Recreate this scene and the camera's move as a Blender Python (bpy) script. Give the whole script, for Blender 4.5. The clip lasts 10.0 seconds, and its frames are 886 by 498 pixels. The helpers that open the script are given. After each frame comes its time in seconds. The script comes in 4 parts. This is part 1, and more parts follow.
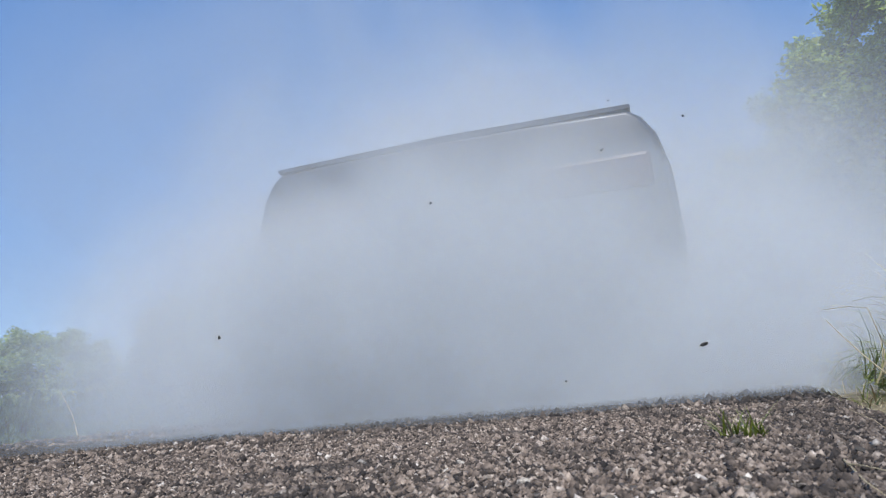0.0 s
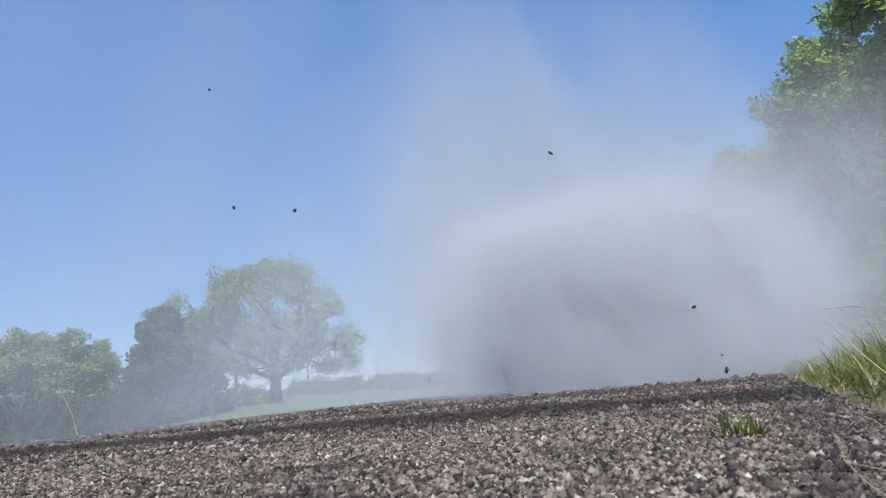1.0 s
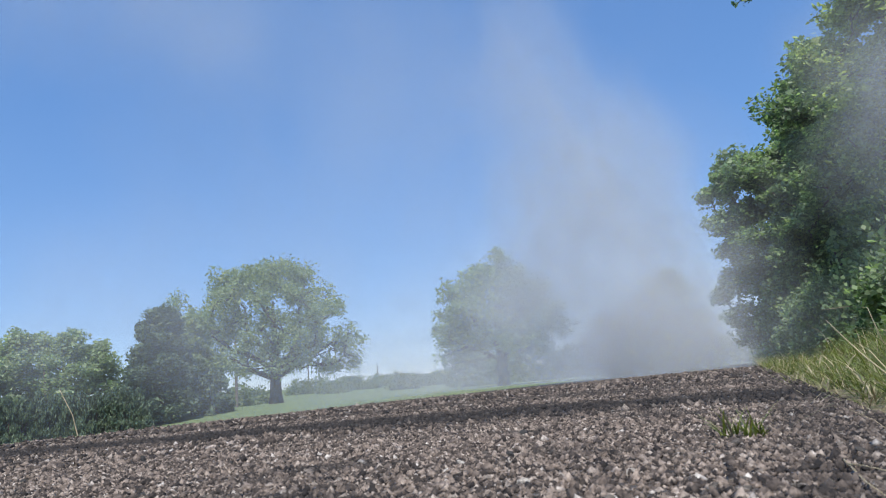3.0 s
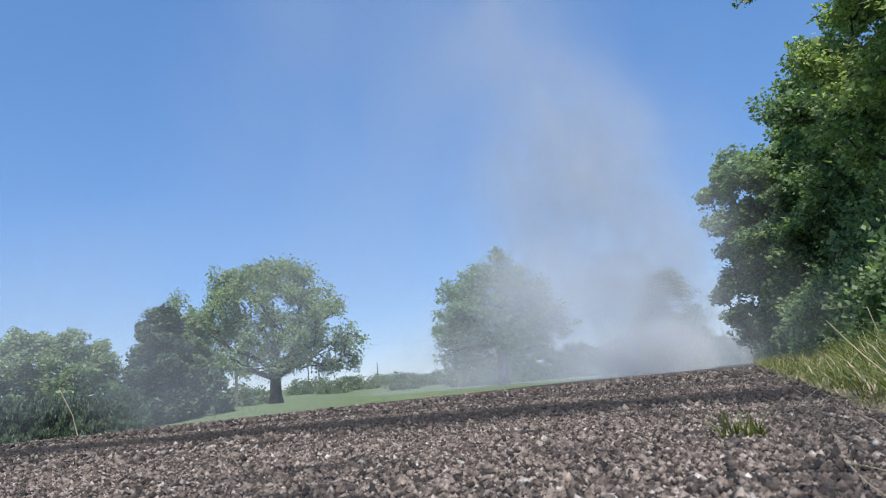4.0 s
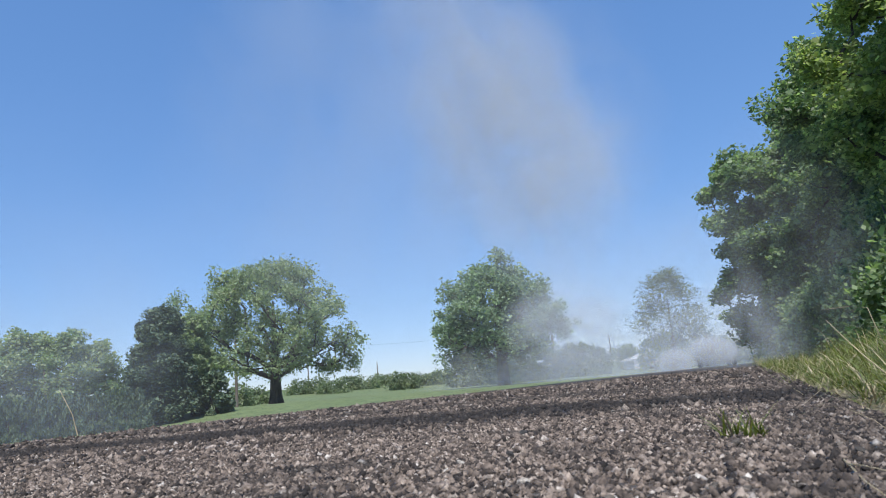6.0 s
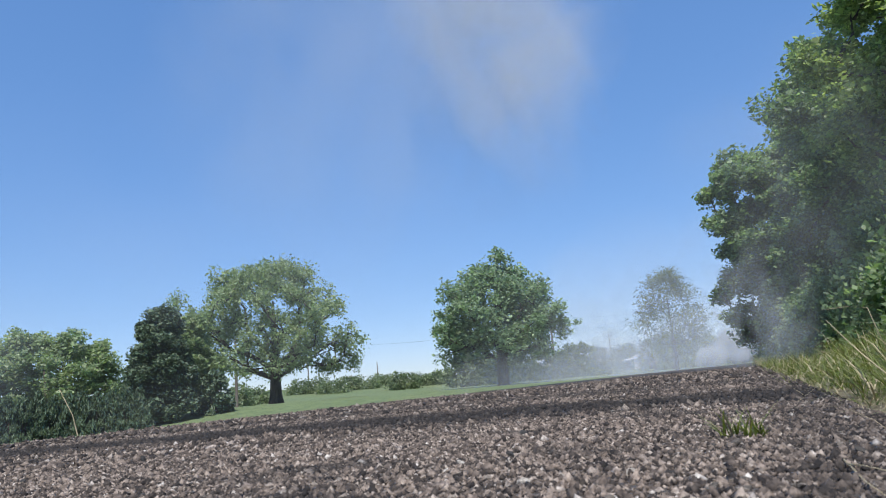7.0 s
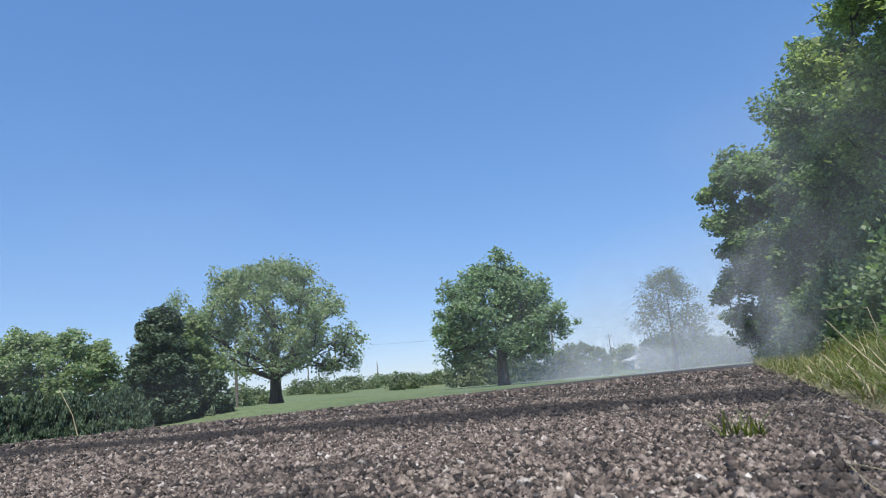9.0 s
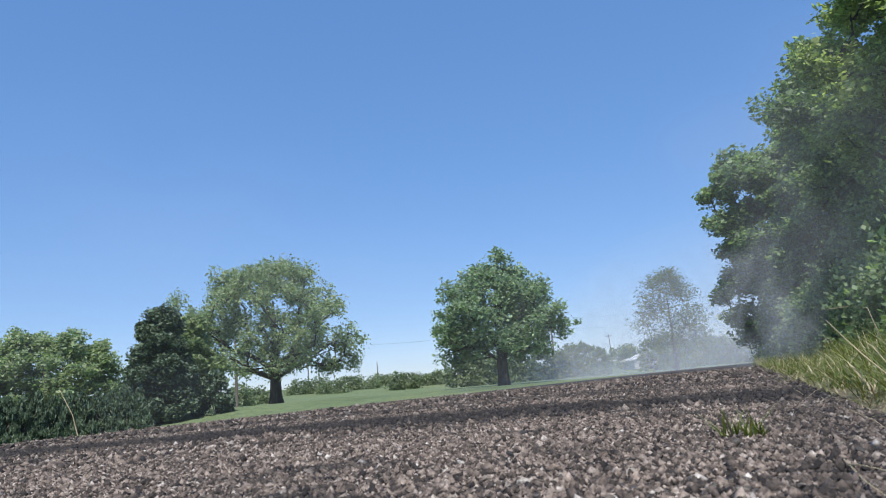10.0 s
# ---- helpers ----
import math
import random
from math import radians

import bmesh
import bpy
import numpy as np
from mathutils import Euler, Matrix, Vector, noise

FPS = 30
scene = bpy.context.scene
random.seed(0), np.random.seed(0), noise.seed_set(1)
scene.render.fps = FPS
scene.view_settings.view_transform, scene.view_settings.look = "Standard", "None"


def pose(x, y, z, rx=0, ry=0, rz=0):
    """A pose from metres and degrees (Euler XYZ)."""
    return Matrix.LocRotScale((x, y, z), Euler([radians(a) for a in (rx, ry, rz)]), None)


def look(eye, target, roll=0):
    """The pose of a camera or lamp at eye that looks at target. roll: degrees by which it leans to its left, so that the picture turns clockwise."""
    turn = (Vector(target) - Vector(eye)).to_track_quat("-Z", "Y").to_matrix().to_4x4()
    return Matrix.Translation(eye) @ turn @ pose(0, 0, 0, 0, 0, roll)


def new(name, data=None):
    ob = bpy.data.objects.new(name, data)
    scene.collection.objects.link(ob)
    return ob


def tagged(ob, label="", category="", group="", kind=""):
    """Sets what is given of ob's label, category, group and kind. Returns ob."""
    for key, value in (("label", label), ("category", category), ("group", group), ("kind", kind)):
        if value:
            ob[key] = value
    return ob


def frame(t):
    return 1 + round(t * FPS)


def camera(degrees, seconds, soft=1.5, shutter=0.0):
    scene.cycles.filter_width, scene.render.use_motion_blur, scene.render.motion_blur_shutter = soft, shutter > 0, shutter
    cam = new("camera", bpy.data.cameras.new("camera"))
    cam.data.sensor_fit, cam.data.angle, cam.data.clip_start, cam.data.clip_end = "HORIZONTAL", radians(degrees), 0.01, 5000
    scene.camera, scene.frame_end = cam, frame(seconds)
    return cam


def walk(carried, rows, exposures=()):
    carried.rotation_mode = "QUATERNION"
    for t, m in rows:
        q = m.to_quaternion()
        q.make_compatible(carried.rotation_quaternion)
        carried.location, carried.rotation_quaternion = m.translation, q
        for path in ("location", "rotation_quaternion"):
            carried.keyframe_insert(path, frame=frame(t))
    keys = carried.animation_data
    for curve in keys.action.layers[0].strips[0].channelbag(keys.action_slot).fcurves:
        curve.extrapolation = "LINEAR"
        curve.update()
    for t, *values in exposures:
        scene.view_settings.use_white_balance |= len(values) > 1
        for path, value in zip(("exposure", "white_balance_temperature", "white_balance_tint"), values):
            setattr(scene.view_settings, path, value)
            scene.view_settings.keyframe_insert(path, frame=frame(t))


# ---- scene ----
# ---- camera: a phone lying propped on the road, standing still ----
EYE = (0.0, 0.0, 0.09)
YAW, PITCH, ROLL = 22.94, 11.53, -5.0
cam = camera(66, 10.0, soft=1.05)
AIM = (-math.sin(radians(YAW)) * math.cos(radians(PITCH)), math.cos(radians(YAW)) * math.cos(radians(PITCH)), 0.09 + math.sin(radians(PITCH)))
CAM_POSE = look(EYE, AIM, ROLL)
cam.data.dof.use_dof, cam.data.dof.focus_distance, cam.data.dof.aperture_fstop = True, 5.0, 20.0
walk(cam, [(0.0, CAM_POSE), (10.0, CAM_POSE)], [(0.0, 0.2, 6300, 10), (10.0, 0.2, 6300, 10)])

scene.cycles.transparent_max_bounces = 200

# ---- light: clear noon sky, sun high behind on the right ----
SUN_AZ, SUN_EL = 160.0, 60.0    # degrees from the road's direction, to the right positive; elevation
world = bpy.data.worlds.new("sky")
scene.world = world
world.use_nodes = True
sky = world.node_tree.nodes.new("ShaderNodeTexSky")
sky.sky_type, sky.sun_disc = "NISHITA", False
sky.sun_elevation, sky.sun_rotation = radians(SUN_EL), radians(SUN_AZ)
sky.air_density, sky.dust_density, sky.ozone_density = 1.0, 0.0, 5.0
even, deep = world.node_tree.nodes.new("ShaderNodeGamma"), world.node_tree.nodes.new("ShaderNodeHueSaturation")
even.inputs[1].default_value = 0.48
deep.inputs["Saturation"].default_value = 1.55
world.node_tree.links.new(sky.outputs[0], even.inputs[0])
world.node_tree.links.new(even.outputs[0], deep.inputs["Color"])
tone = world.node_tree.nodes.new("ShaderNodeMix")
tone.data_type, tone.blend_type = "RGBA", "MULTIPLY"
tone.inputs["Factor"].default_value = 1.0
tone.inputs["B"].default_value = (1.5, 1.61, 1.97, 1)
world.node_tree.links.new(deep.outputs[0], tone.inputs["A"])
world.node_tree.links.new(tone.outputs["Result"], world.node_tree.nodes["Background"].inputs[0])
world.node_tree.nodes["Background"].inputs[1].default_value = 0.158
sun = new("sun", bpy.data.lights.new("sun", "SUN"))
sun.data.energy, sun.data.angle, sun.data.color = 5.0, radians(0.53), (1.0, 0.95, 0.88)
SUN_DIR = Vector((math.sin(radians(SUN_AZ)) * math.cos(radians(SUN_EL)), math.cos(radians(SUN_AZ)) * math.cos(radians(SUN_EL)), math.sin(radians(SUN_EL))))
sun.matrix_basis = look(SUN_DIR * 100, (0, 0, 0))


# ---- materials ----
def nodes_of(name):
    m = bpy.data.materials.new(name)
    m.use_nodes = True
    return m, m.node_tree.nodes, m.node_tree.links, m.node_tree.nodes["Principled BSDF"]


def ramp(n, l, source, stops):
    r = n.new("ShaderNodeValToRGB")
    while len(r.color_ramp.elements) < len(stops):
        r.color_ramp.elements.new(0.5)
    for e, (p, c) in zip(r.color_ramp.elements, stops):
        e.position, e.color = p, (*c, 1)
    l.new(source, r.inputs[0])
    return r.outputs[0]


def noise_at(n, l, scale, detail=4, rough=0.6, coords="Object", stretch=None):
    tc = n.new("ShaderNodeTexCoord")
    tex = n.new("ShaderNodeTexNoise")
    tex.inputs["Scale"].default_value, tex.inputs["Detail"].default_value, tex.inputs["Roughness"].default_value = scale, detail, rough
    if stretch:
        mp = n.new("ShaderNodeMapping")
        mp.inputs["Scale"].default_value = stretch
        l.new(tc.outputs[coords], mp.inputs[0])
        l.new(mp.outputs[0], tex.inputs["Vector"])
    else:
        l.new(tc.outputs[coords], tex.inputs["Vector"])
    return tex.outputs["Fac"]


def mixed(n, l, kind, fac, a, b):
    m = n.new("ShaderNodeMix")
    m.data_type, m.blend_type = "RGBA", kind
    for sock, v in ((m.inputs["Factor"], fac), (m.inputs["A"], a), (m.inputs["B"], b)):
        if isinstance(v, (int, float)):
            sock.default_value = v
        elif isinstance(v, tuple):
            sock.default_value = (*v, 1)
        else:
            l.new(v, sock)
    return m.outputs["Result"]


def bump(n, l, bsdf, height, strength, distance):
    b = n.new("ShaderNodeBump")
    b.inputs["Strength"].default_value, b.inputs["Distance"].default_value = strength, distance
    l.new(height, b.inputs["Height"])
    l.new(b.outputs[0], bsdf.inputs["Normal"])


def surface(name, dark, light, scale=8, rough=0.8, metal=0.0, relief=0.3, depth=0.01, spots=0.0, spot_scale=1.0, spot=(0.02, 0.02, 0.02), coat=0.0, stretch=None):
    m, n, l, b = nodes_of(name)
    f = noise_at(n, l, scale, 6, 0.65, stretch=stretch)
    col = ramp(n, l, f, [(0.32, dark), (0.68, light)])
    if spots:
        g = noise_at(n, l, spot_scale, 3)
        k = ramp(n, l, g, [(0.5, (0, 0, 0)), (0.62, (spots, spots, spots))])
        col = mixed(n, l, "MIX", k, col, spot)
    l.new(col, b.inputs["Base Color"])
    b.inputs["Roughness"].default_value, b.inputs["Metallic"].default_value, b.inputs["Coat Weight"].default_value = rough, metal, coat
    if relief:
        bump(n, l, b, f, relief, depth)
    return m


def leafy(name, dark, light, through_col, share=0.45, gloss=0.5):
    """Leaves: each its own green, light passes through."""
    m, n, l, b = nodes_of(name)
    geo = n.new("ShaderNodeNewGeometry")
    col = ramp(n, l, geo.outputs["Random Per Island"], [(0.0, dark), (0.7, light), (1.0, tuple(min(1, c * 1.5) for c in light))])
    patch = ramp(n, l, noise_at(n, l, 0.6, 3), [(0.35, (0.75, 0.8, 0.75)), (0.65, (1.15, 1.1, 1.0))])
    col = mixed(n, l, "MULTIPLY", 1.0, col, patch)
    l.new(col, b.inputs["Base Color"])
    b.inputs["Roughness"].default_value = gloss
    tr = n.new("ShaderNodeBsdfTranslucent")
    l.new(mixed(n, l, "MULTIPLY", 1.0, col, through_col), tr.inputs["Color"])
    mx = n.new("ShaderNodeMixShader")
    mx.inputs[0].default_value = share
    l.new(b.outputs[0], mx.inputs[1])
    l.new(tr.outputs[0], mx.inputs[2])
    l.new(mx.outputs[0], n["Material Output"].inputs["Surface"])
    return m


def dusty(name):
    """Airborne dust: pale, thins out to nothing towards the rim of each puff; the object's colour holds its density."""
    m, n, l, b = nodes_of(name)
    n.remove(b)
    tc, info = n.new("ShaderNodeTexCoord"), n.new("ShaderNodeObjectInfo")
    sep = n.new("ShaderNodeSeparateXYZ")
    l.new(tc.outputs["Object"], sep.inputs[0])

    def op(kind, a, c=None):
        q = n.new("ShaderNodeMath")
        q.operation = kind
        for s, v in zip(q.inputs, (a, c)):
            if v is None:
                continue
            if isinstance(v, (int, float)):
                s.default_value = v
            else:
                l.new(v, s)
        return q.outputs[0]

    def vec(kind, a, c, d=None):
        q = n.new("ShaderNodeVectorMath")
        q.operation = kind
        for k, v in enumerate((a, c, d)):
            if isinstance(v, tuple):
                q.inputs[k].default_value = v
            elif v is not None:
                l.new(v, q.inputs[k])
        return q.outputs[0]

    comb = n.new("ShaderNodeCombineXYZ")
    for i in range(3):
        l.new(op("MULTIPLY", info.outputs["Random"], 37.0 + 11 * i), comb.inputs[i])
    flat = vec("MULTIPLY", tc.outputs["Object"], (1.0, 0.0, 1.0))

    def billow(scale, detail, stretch):
        tex = n.new("ShaderNodeTexNoise")
        tex.inputs["Scale"].default_value, tex.inputs["Detail"].default_value, tex.inputs["Roughness"].default_value = scale, detail, 0.52
        l.new(vec("MULTIPLY_ADD", flat, stretch, comb.outputs[0]), tex.inputs["Vector"])
        return tex

    rim = op("MAXIMUM", op("SUBTRACT", 0.98, op("ADD", op("MULTIPLY", sep.outputs[0], sep.outputs[0]), op("MULTIPLY", sep.outputs[2], sep.outputs[2]))), 0.0)
    torn = n.new("ShaderNodeSeparateXYZ")
    l.new(vec("MULTIPLY_ADD", vec("SUBTRACT", billow(1.2, 4, (1.0, 1.0, 0.8)).outputs["Color"], (0.5, 0.5, 0.5)), (1.7, 0.0, 1.7), flat), torn.inputs[0])
    r2 = op("ADD", op("MULTIPLY", torn.outputs[0], torn.outputs[0]), op("MULTIPLY", torn.outputs[2], torn.outputs[2]))
    fall = op("MULTIPLY", op("POWER", op("MAXIMUM", op("SUBTRACT", 1.0, r2), 0.0), 1.3), op("POWER", rim, 1.1))
    wisps = op("MAXIMUM", op("MULTIPLY", op("SUBTRACT", billow(1.9, 5, (1.3, 1.0, 0.75)).outputs["Fac"], 0.33), 4.8), 0.0)
    rgb = n.new("ShaderNodeSeparateColor")
    l.new(info.outputs["Color"], rgb.inputs[0])
    thick = op("MULTIPLY", op("MULTIPLY", fall, wisps), rgb.outputs[0])
    alpha = op("DIVIDE", op("MULTIPLY", thick, 0.26), op("ADD", thick, 0.26))
    # fine dust scatters the light from above the same way on all its sides
    d, up = n.new("ShaderNodeBsdfDiffuse"), n.new("ShaderNodeCombineXYZ")
    up.inputs[0].default_value, up.inputs[1].default_value, up.inputs[2].default_value = 0.1, -0.25, 0.95
    far, down, both = n.new("ShaderNodeBsdfTranslucent"), n.new("ShaderNodeVectorMath"), n.new("ShaderNodeAddShader")
    down.operation = "SCALE"
    down.inputs["Scale"].default_value = -1.0
    l.new(up.outputs[0], down.inputs[0])
    for s, v in ((d, up), (far, down)):
        s.inputs["Color"].default_value = (0.372, 0.40, 0.43, 1)
        l.new(v.outputs[0], s.inputs["Normal"])
    l.new(d.outputs[0], both.inputs[0])
    l.new(far.outputs[0], both.inputs[1])
    mx, clear = n.new("ShaderNodeMixShader"), n.new("ShaderNodeBsdfTransparent")
    l.new(alpha, mx.inputs[0])
    l.new(clear.outputs[0], mx.inputs[1])
    l.new(both.outputs[0], mx.inputs[2])
    l.new(mx.outputs[0], n["Material Output"].inputs["Surface"])
    return m


def glass(name, tint):
    m, n, l, b = nodes_of(name)
    b.inputs["Base Color"].default_value = (*tint, 1)
    b.inputs["Roughness"].default_value, b.inputs["Metallic"].default_value = 0.05, 0.0
    b.inputs["Coat Weight"].default_value = 1.0
    return m


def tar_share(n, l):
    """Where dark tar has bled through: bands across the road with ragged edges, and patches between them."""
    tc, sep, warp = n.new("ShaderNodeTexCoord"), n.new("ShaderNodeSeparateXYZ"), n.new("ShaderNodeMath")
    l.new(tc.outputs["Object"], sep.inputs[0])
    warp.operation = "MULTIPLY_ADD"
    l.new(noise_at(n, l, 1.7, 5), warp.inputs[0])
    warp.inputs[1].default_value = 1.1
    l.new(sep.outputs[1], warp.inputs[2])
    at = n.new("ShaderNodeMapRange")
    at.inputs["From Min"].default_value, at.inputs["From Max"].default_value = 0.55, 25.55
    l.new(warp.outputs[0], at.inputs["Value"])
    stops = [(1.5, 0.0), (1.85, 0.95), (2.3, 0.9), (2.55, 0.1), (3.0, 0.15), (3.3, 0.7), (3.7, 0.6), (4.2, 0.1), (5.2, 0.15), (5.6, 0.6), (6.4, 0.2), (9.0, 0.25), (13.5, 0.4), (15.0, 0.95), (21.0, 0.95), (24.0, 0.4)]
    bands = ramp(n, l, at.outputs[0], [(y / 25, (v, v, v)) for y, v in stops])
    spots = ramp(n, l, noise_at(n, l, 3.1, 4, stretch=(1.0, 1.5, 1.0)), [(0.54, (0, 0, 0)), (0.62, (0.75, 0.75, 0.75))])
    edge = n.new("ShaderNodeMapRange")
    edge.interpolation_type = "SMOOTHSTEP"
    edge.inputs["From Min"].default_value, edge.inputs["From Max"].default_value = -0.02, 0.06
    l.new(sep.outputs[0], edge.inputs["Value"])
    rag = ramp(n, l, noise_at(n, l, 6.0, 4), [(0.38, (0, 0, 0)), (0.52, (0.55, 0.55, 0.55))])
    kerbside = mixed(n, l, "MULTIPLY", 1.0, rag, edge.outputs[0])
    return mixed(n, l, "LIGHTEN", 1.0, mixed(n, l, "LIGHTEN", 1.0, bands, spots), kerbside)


def stony(name):
    """Loose and bound road chips: each its own grey-brown, a few pale."""
    m, n, l, b = nodes_of(name)
    geo = n.new("ShaderNodeNewGeometry")
    col = ramp(n, l, geo.outputs["Random Per Island"], [(0.0, (0.02, 0.017, 0.016)), (0.3, (0.068, 0.056, 0.048)), (0.6, (0.15, 0.12, 0.099)), (0.88, (0.255, 0.208, 0.172)), (0.98, (0.35, 0.3, 0.255)), (1.0, (0.5, 0.47, 0.43))])
    grain = ramp(n, l, noise_at(n, l, 260, 4), [(0.35, (0.5, 0.48, 0.47)), (0.65, (1.35, 1.33, 1.3))])
    col = mixed(n, l, "MULTIPLY", 1.0, col, grain)
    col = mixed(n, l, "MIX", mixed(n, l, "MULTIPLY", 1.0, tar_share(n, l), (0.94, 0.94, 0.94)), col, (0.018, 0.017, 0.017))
    l.new(col, b.inputs["Base Color"])
    b.inputs["Roughness"].default_value, b.inputs["Specular IOR Level"].default_value = 0.85, 0.25
    return m


def tarry(name):
    m, n, l, b = nodes_of(name)
    f = noise_at(n, l, 60, 6, 0.65)
    col = ramp(n, l, f, [(0.32, (0.03, 0.027, 0.026)), (0.68, (0.16, 0.135, 0.115))])
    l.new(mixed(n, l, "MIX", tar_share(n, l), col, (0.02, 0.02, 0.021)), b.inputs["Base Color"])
    b.inputs["Roughness"].default_value = 0.85
    bump(n, l, b, f, 1.0, 0.01)
    return m


M_BARK = surface("bark", (0.035, 0.028, 0.022), (0.12, 0.10, 0.085), 6, 0.9, relief=0.8, depth=0.05, stretch=(1, 1, 0.2))
M_LEAF_OAK = leafy("oak_leaves", (0.15, 0.20, 0.11), (0.29, 0.355, 0.20), (1.05, 1.2, 0.75))
M_LEAF_MAPLE = leafy("maple_leaves", (0.13, 0.19, 0.125), (0.27, 0.35, 0.22), (1.0, 1.2, 0.75))
M_LEAF_WALL = leafy("hedgerow_leaves", (0.09, 0.14, 0.085), (0.24, 0.31, 0.175), (1.2, 1.4, 0.75), 0.55)
M_LEAF_BRIGHT = leafy("sunlit_young_leaves", (0.14, 0.19, 0.09), (0.31, 0.37, 0.18), (1.3, 1.45, 0.75), 0.6)
M_LEAF_SILVER = leafy("silvery_leaves", (0.09, 0.12, 0.07), (0.17, 0.20, 0.12), (1.0, 1.1, 0.7))
M_CONIFER = leafy("conifer_needles", (0.045, 0.075, 0.05), (0.10, 0.145, 0.085), (0.8, 1.0, 0.5), 0.15, 0.6)
M_FAR_BUSH = leafy("far_bush_leaves", (0.11, 0.15, 0.085), (0.20, 0.24, 0.14), (1.0, 1.2, 0.6))
M_GRASS = leafy("verge_grass", (0.042, 0.068, 0.018), (0.16, 0.19, 0.055), (1.3, 1.3, 0.6), 0.35, 0.45)
M_STRAW = surface("dry_straw", (0.22, 0.18, 0.10), (0.42, 0.35, 0.22), 30, 0.6, relief=0.1)
M_LAWN = surface("lawn", (0.075, 0.11, 0.04), (0.15, 0.19, 0.075), 1.5, 0.9, relief=0.6, depth=0.05, spots=0.35, spot_scale=0.12, spot=(0.17, 0.17, 0.06))
M_SOIL = surface("verge_soil", (0.06, 0.05, 0.03), (0.24, 0.20, 0.12), 45, 0.95, relief=0.8, depth=0.01)
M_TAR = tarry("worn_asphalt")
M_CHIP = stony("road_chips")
M_STONE, _n, _l, _b = nodes_of("loose_stone")
_i = _n.new("ShaderNodeObjectInfo")
_c = ramp(_n, _l, _i.outputs["Random"], [(0.0, (0.03, 0.027, 0.024)), (0.5, (0.12, 0.1, 0.082)), (0.92, (0.24, 0.2, 0.165)), (1.0, (0.45, 0.42, 0.38))])
_l.new(mixed(_n, _l, "MULTIPLY", 1.0, _c, ramp(_n, _l, noise_at(_n, _l, 1.8, 4), [(0.35, (0.55, 0.53, 0.5)), (0.65, (1.25, 1.25, 1.2))])), _b.inputs["Base Color"])
_b.inputs["Roughness"].default_value = 0.75
M_PEBBLE = surface("flung_pebble", (0.02, 0.02, 0.02), (0.06, 0.055, 0.05), 200, 0.8, relief=0.5, depth=0.002)
M_DUST = dusty("dust")
M_POLE = surface("weathered_pole", (0.09, 0.075, 0.06), (0.17, 0.145, 0.12), 5, 0.9, relief=0.4, stretch=(1, 1, 0.1))
M_WIRE = surface("wire", (0.03, 0.03, 0.03), (0.05, 0.05, 0.05), 10, 0.6, relief=0)
M_PAINT = surface("grey_car_paint", (0.028, 0.032, 0.040), (0.036, 0.040, 0.05), 900, 0.45, 0.3, relief=0.0, coat=0.25)
M_BLACK = surface("black_plastic", (0.012, 0.012, 0.013), (0.025, 0.025, 0.026), 60, 0.55, relief=0.1, depth=0.002)
M_RUBBER = surface("tyre_rubber", (0.012, 0.012, 0.012), (0.035, 0.033, 0.03), 40, 0.9, relief=0.2, depth=0.003)
M_RIM = surface("alloy", (0.35, 0.35, 0.36), (0.5, 0.5, 0.5), 20, 0.3, 1.0, relief=0)
M_TAIL = surface("red_lens", (0.02, 0.004, 0.005), (0.03, 0.006, 0.007), 40, 0.5, relief=0.1, depth=0.002)
M_GLASS = glass("dark_car_glass", (0.012, 0.014, 0.016))
M_CHROME = surface("chrome", (0.6, 0.6, 0.6), (0.75, 0.75, 0.75), 20, 0.12, 1.0, relief=0)
M_PLATE = surface("plate_white", (0.6, 0.6, 0.6), (0.7, 0.7, 0.7), 20, 0.5, relief=0)
M_INK = surface("plate_bars", (0.03, 0.04, 0.09), (0.04, 0.05, 0.1), 20, 0.5, relief=0)
M_ROOF = surface("white_metal_roof", (0.62, 0.63, 0.64), (0.75, 0.75, 0.75), 0.8, 0.45, 0.2, relief=0.1)
M_SIDING = surface("pale_siding", (0.42, 0.42, 0.40), (0.55, 0.54, 0.52), 1.5, 0.7, relief=0.1)


# ---- mesh helpers ----
def mesh_of(name, verts, faces, material, smooth=False):
    me = bpy.data.meshes.new(name)
    me.from_pydata([tuple(v) for v in verts], [], faces)
    me.materials.append(material)
    if smooth:
        me.shade_smooth()
    me.update()
    return me


def soup(name, verts, per, material):
    """A mesh of many separate polygons of `per` corners each, from an array of corners."""
    v = np.asarray(verts, dtype=np.float32).reshape(-1, 3)
    k = len(v) // per
    me = bpy.data.meshes.new(name)
    me.vertices.add(len(v))
    me.vertices.foreach_set("co", v.ravel())
    me.loops.add(len(v))
    me.loops.foreach_set("vertex_index", np.arange(len(v), dtype=np.int32))
    me.polygons.add(k)
    me.polygons.foreach_set("loop_start", np.arange(0, len(v), per, dtype=np.int32))
    me.materials.append(material)
    me.update(calc_edges=True)
    return me


def under(name, me, parent, label="", kind=""):
    ob = new(name, me)
    ob.parent = parent
    return tagged(ob, label=label, kind=kind)


def part(name, bm, material, parent, label=""):
    me = bpy.data.meshes.new(name)
    bm.to_mesh(me)
    bm.free()
    me.materials.append(material)
    return under(name, me, parent, label)


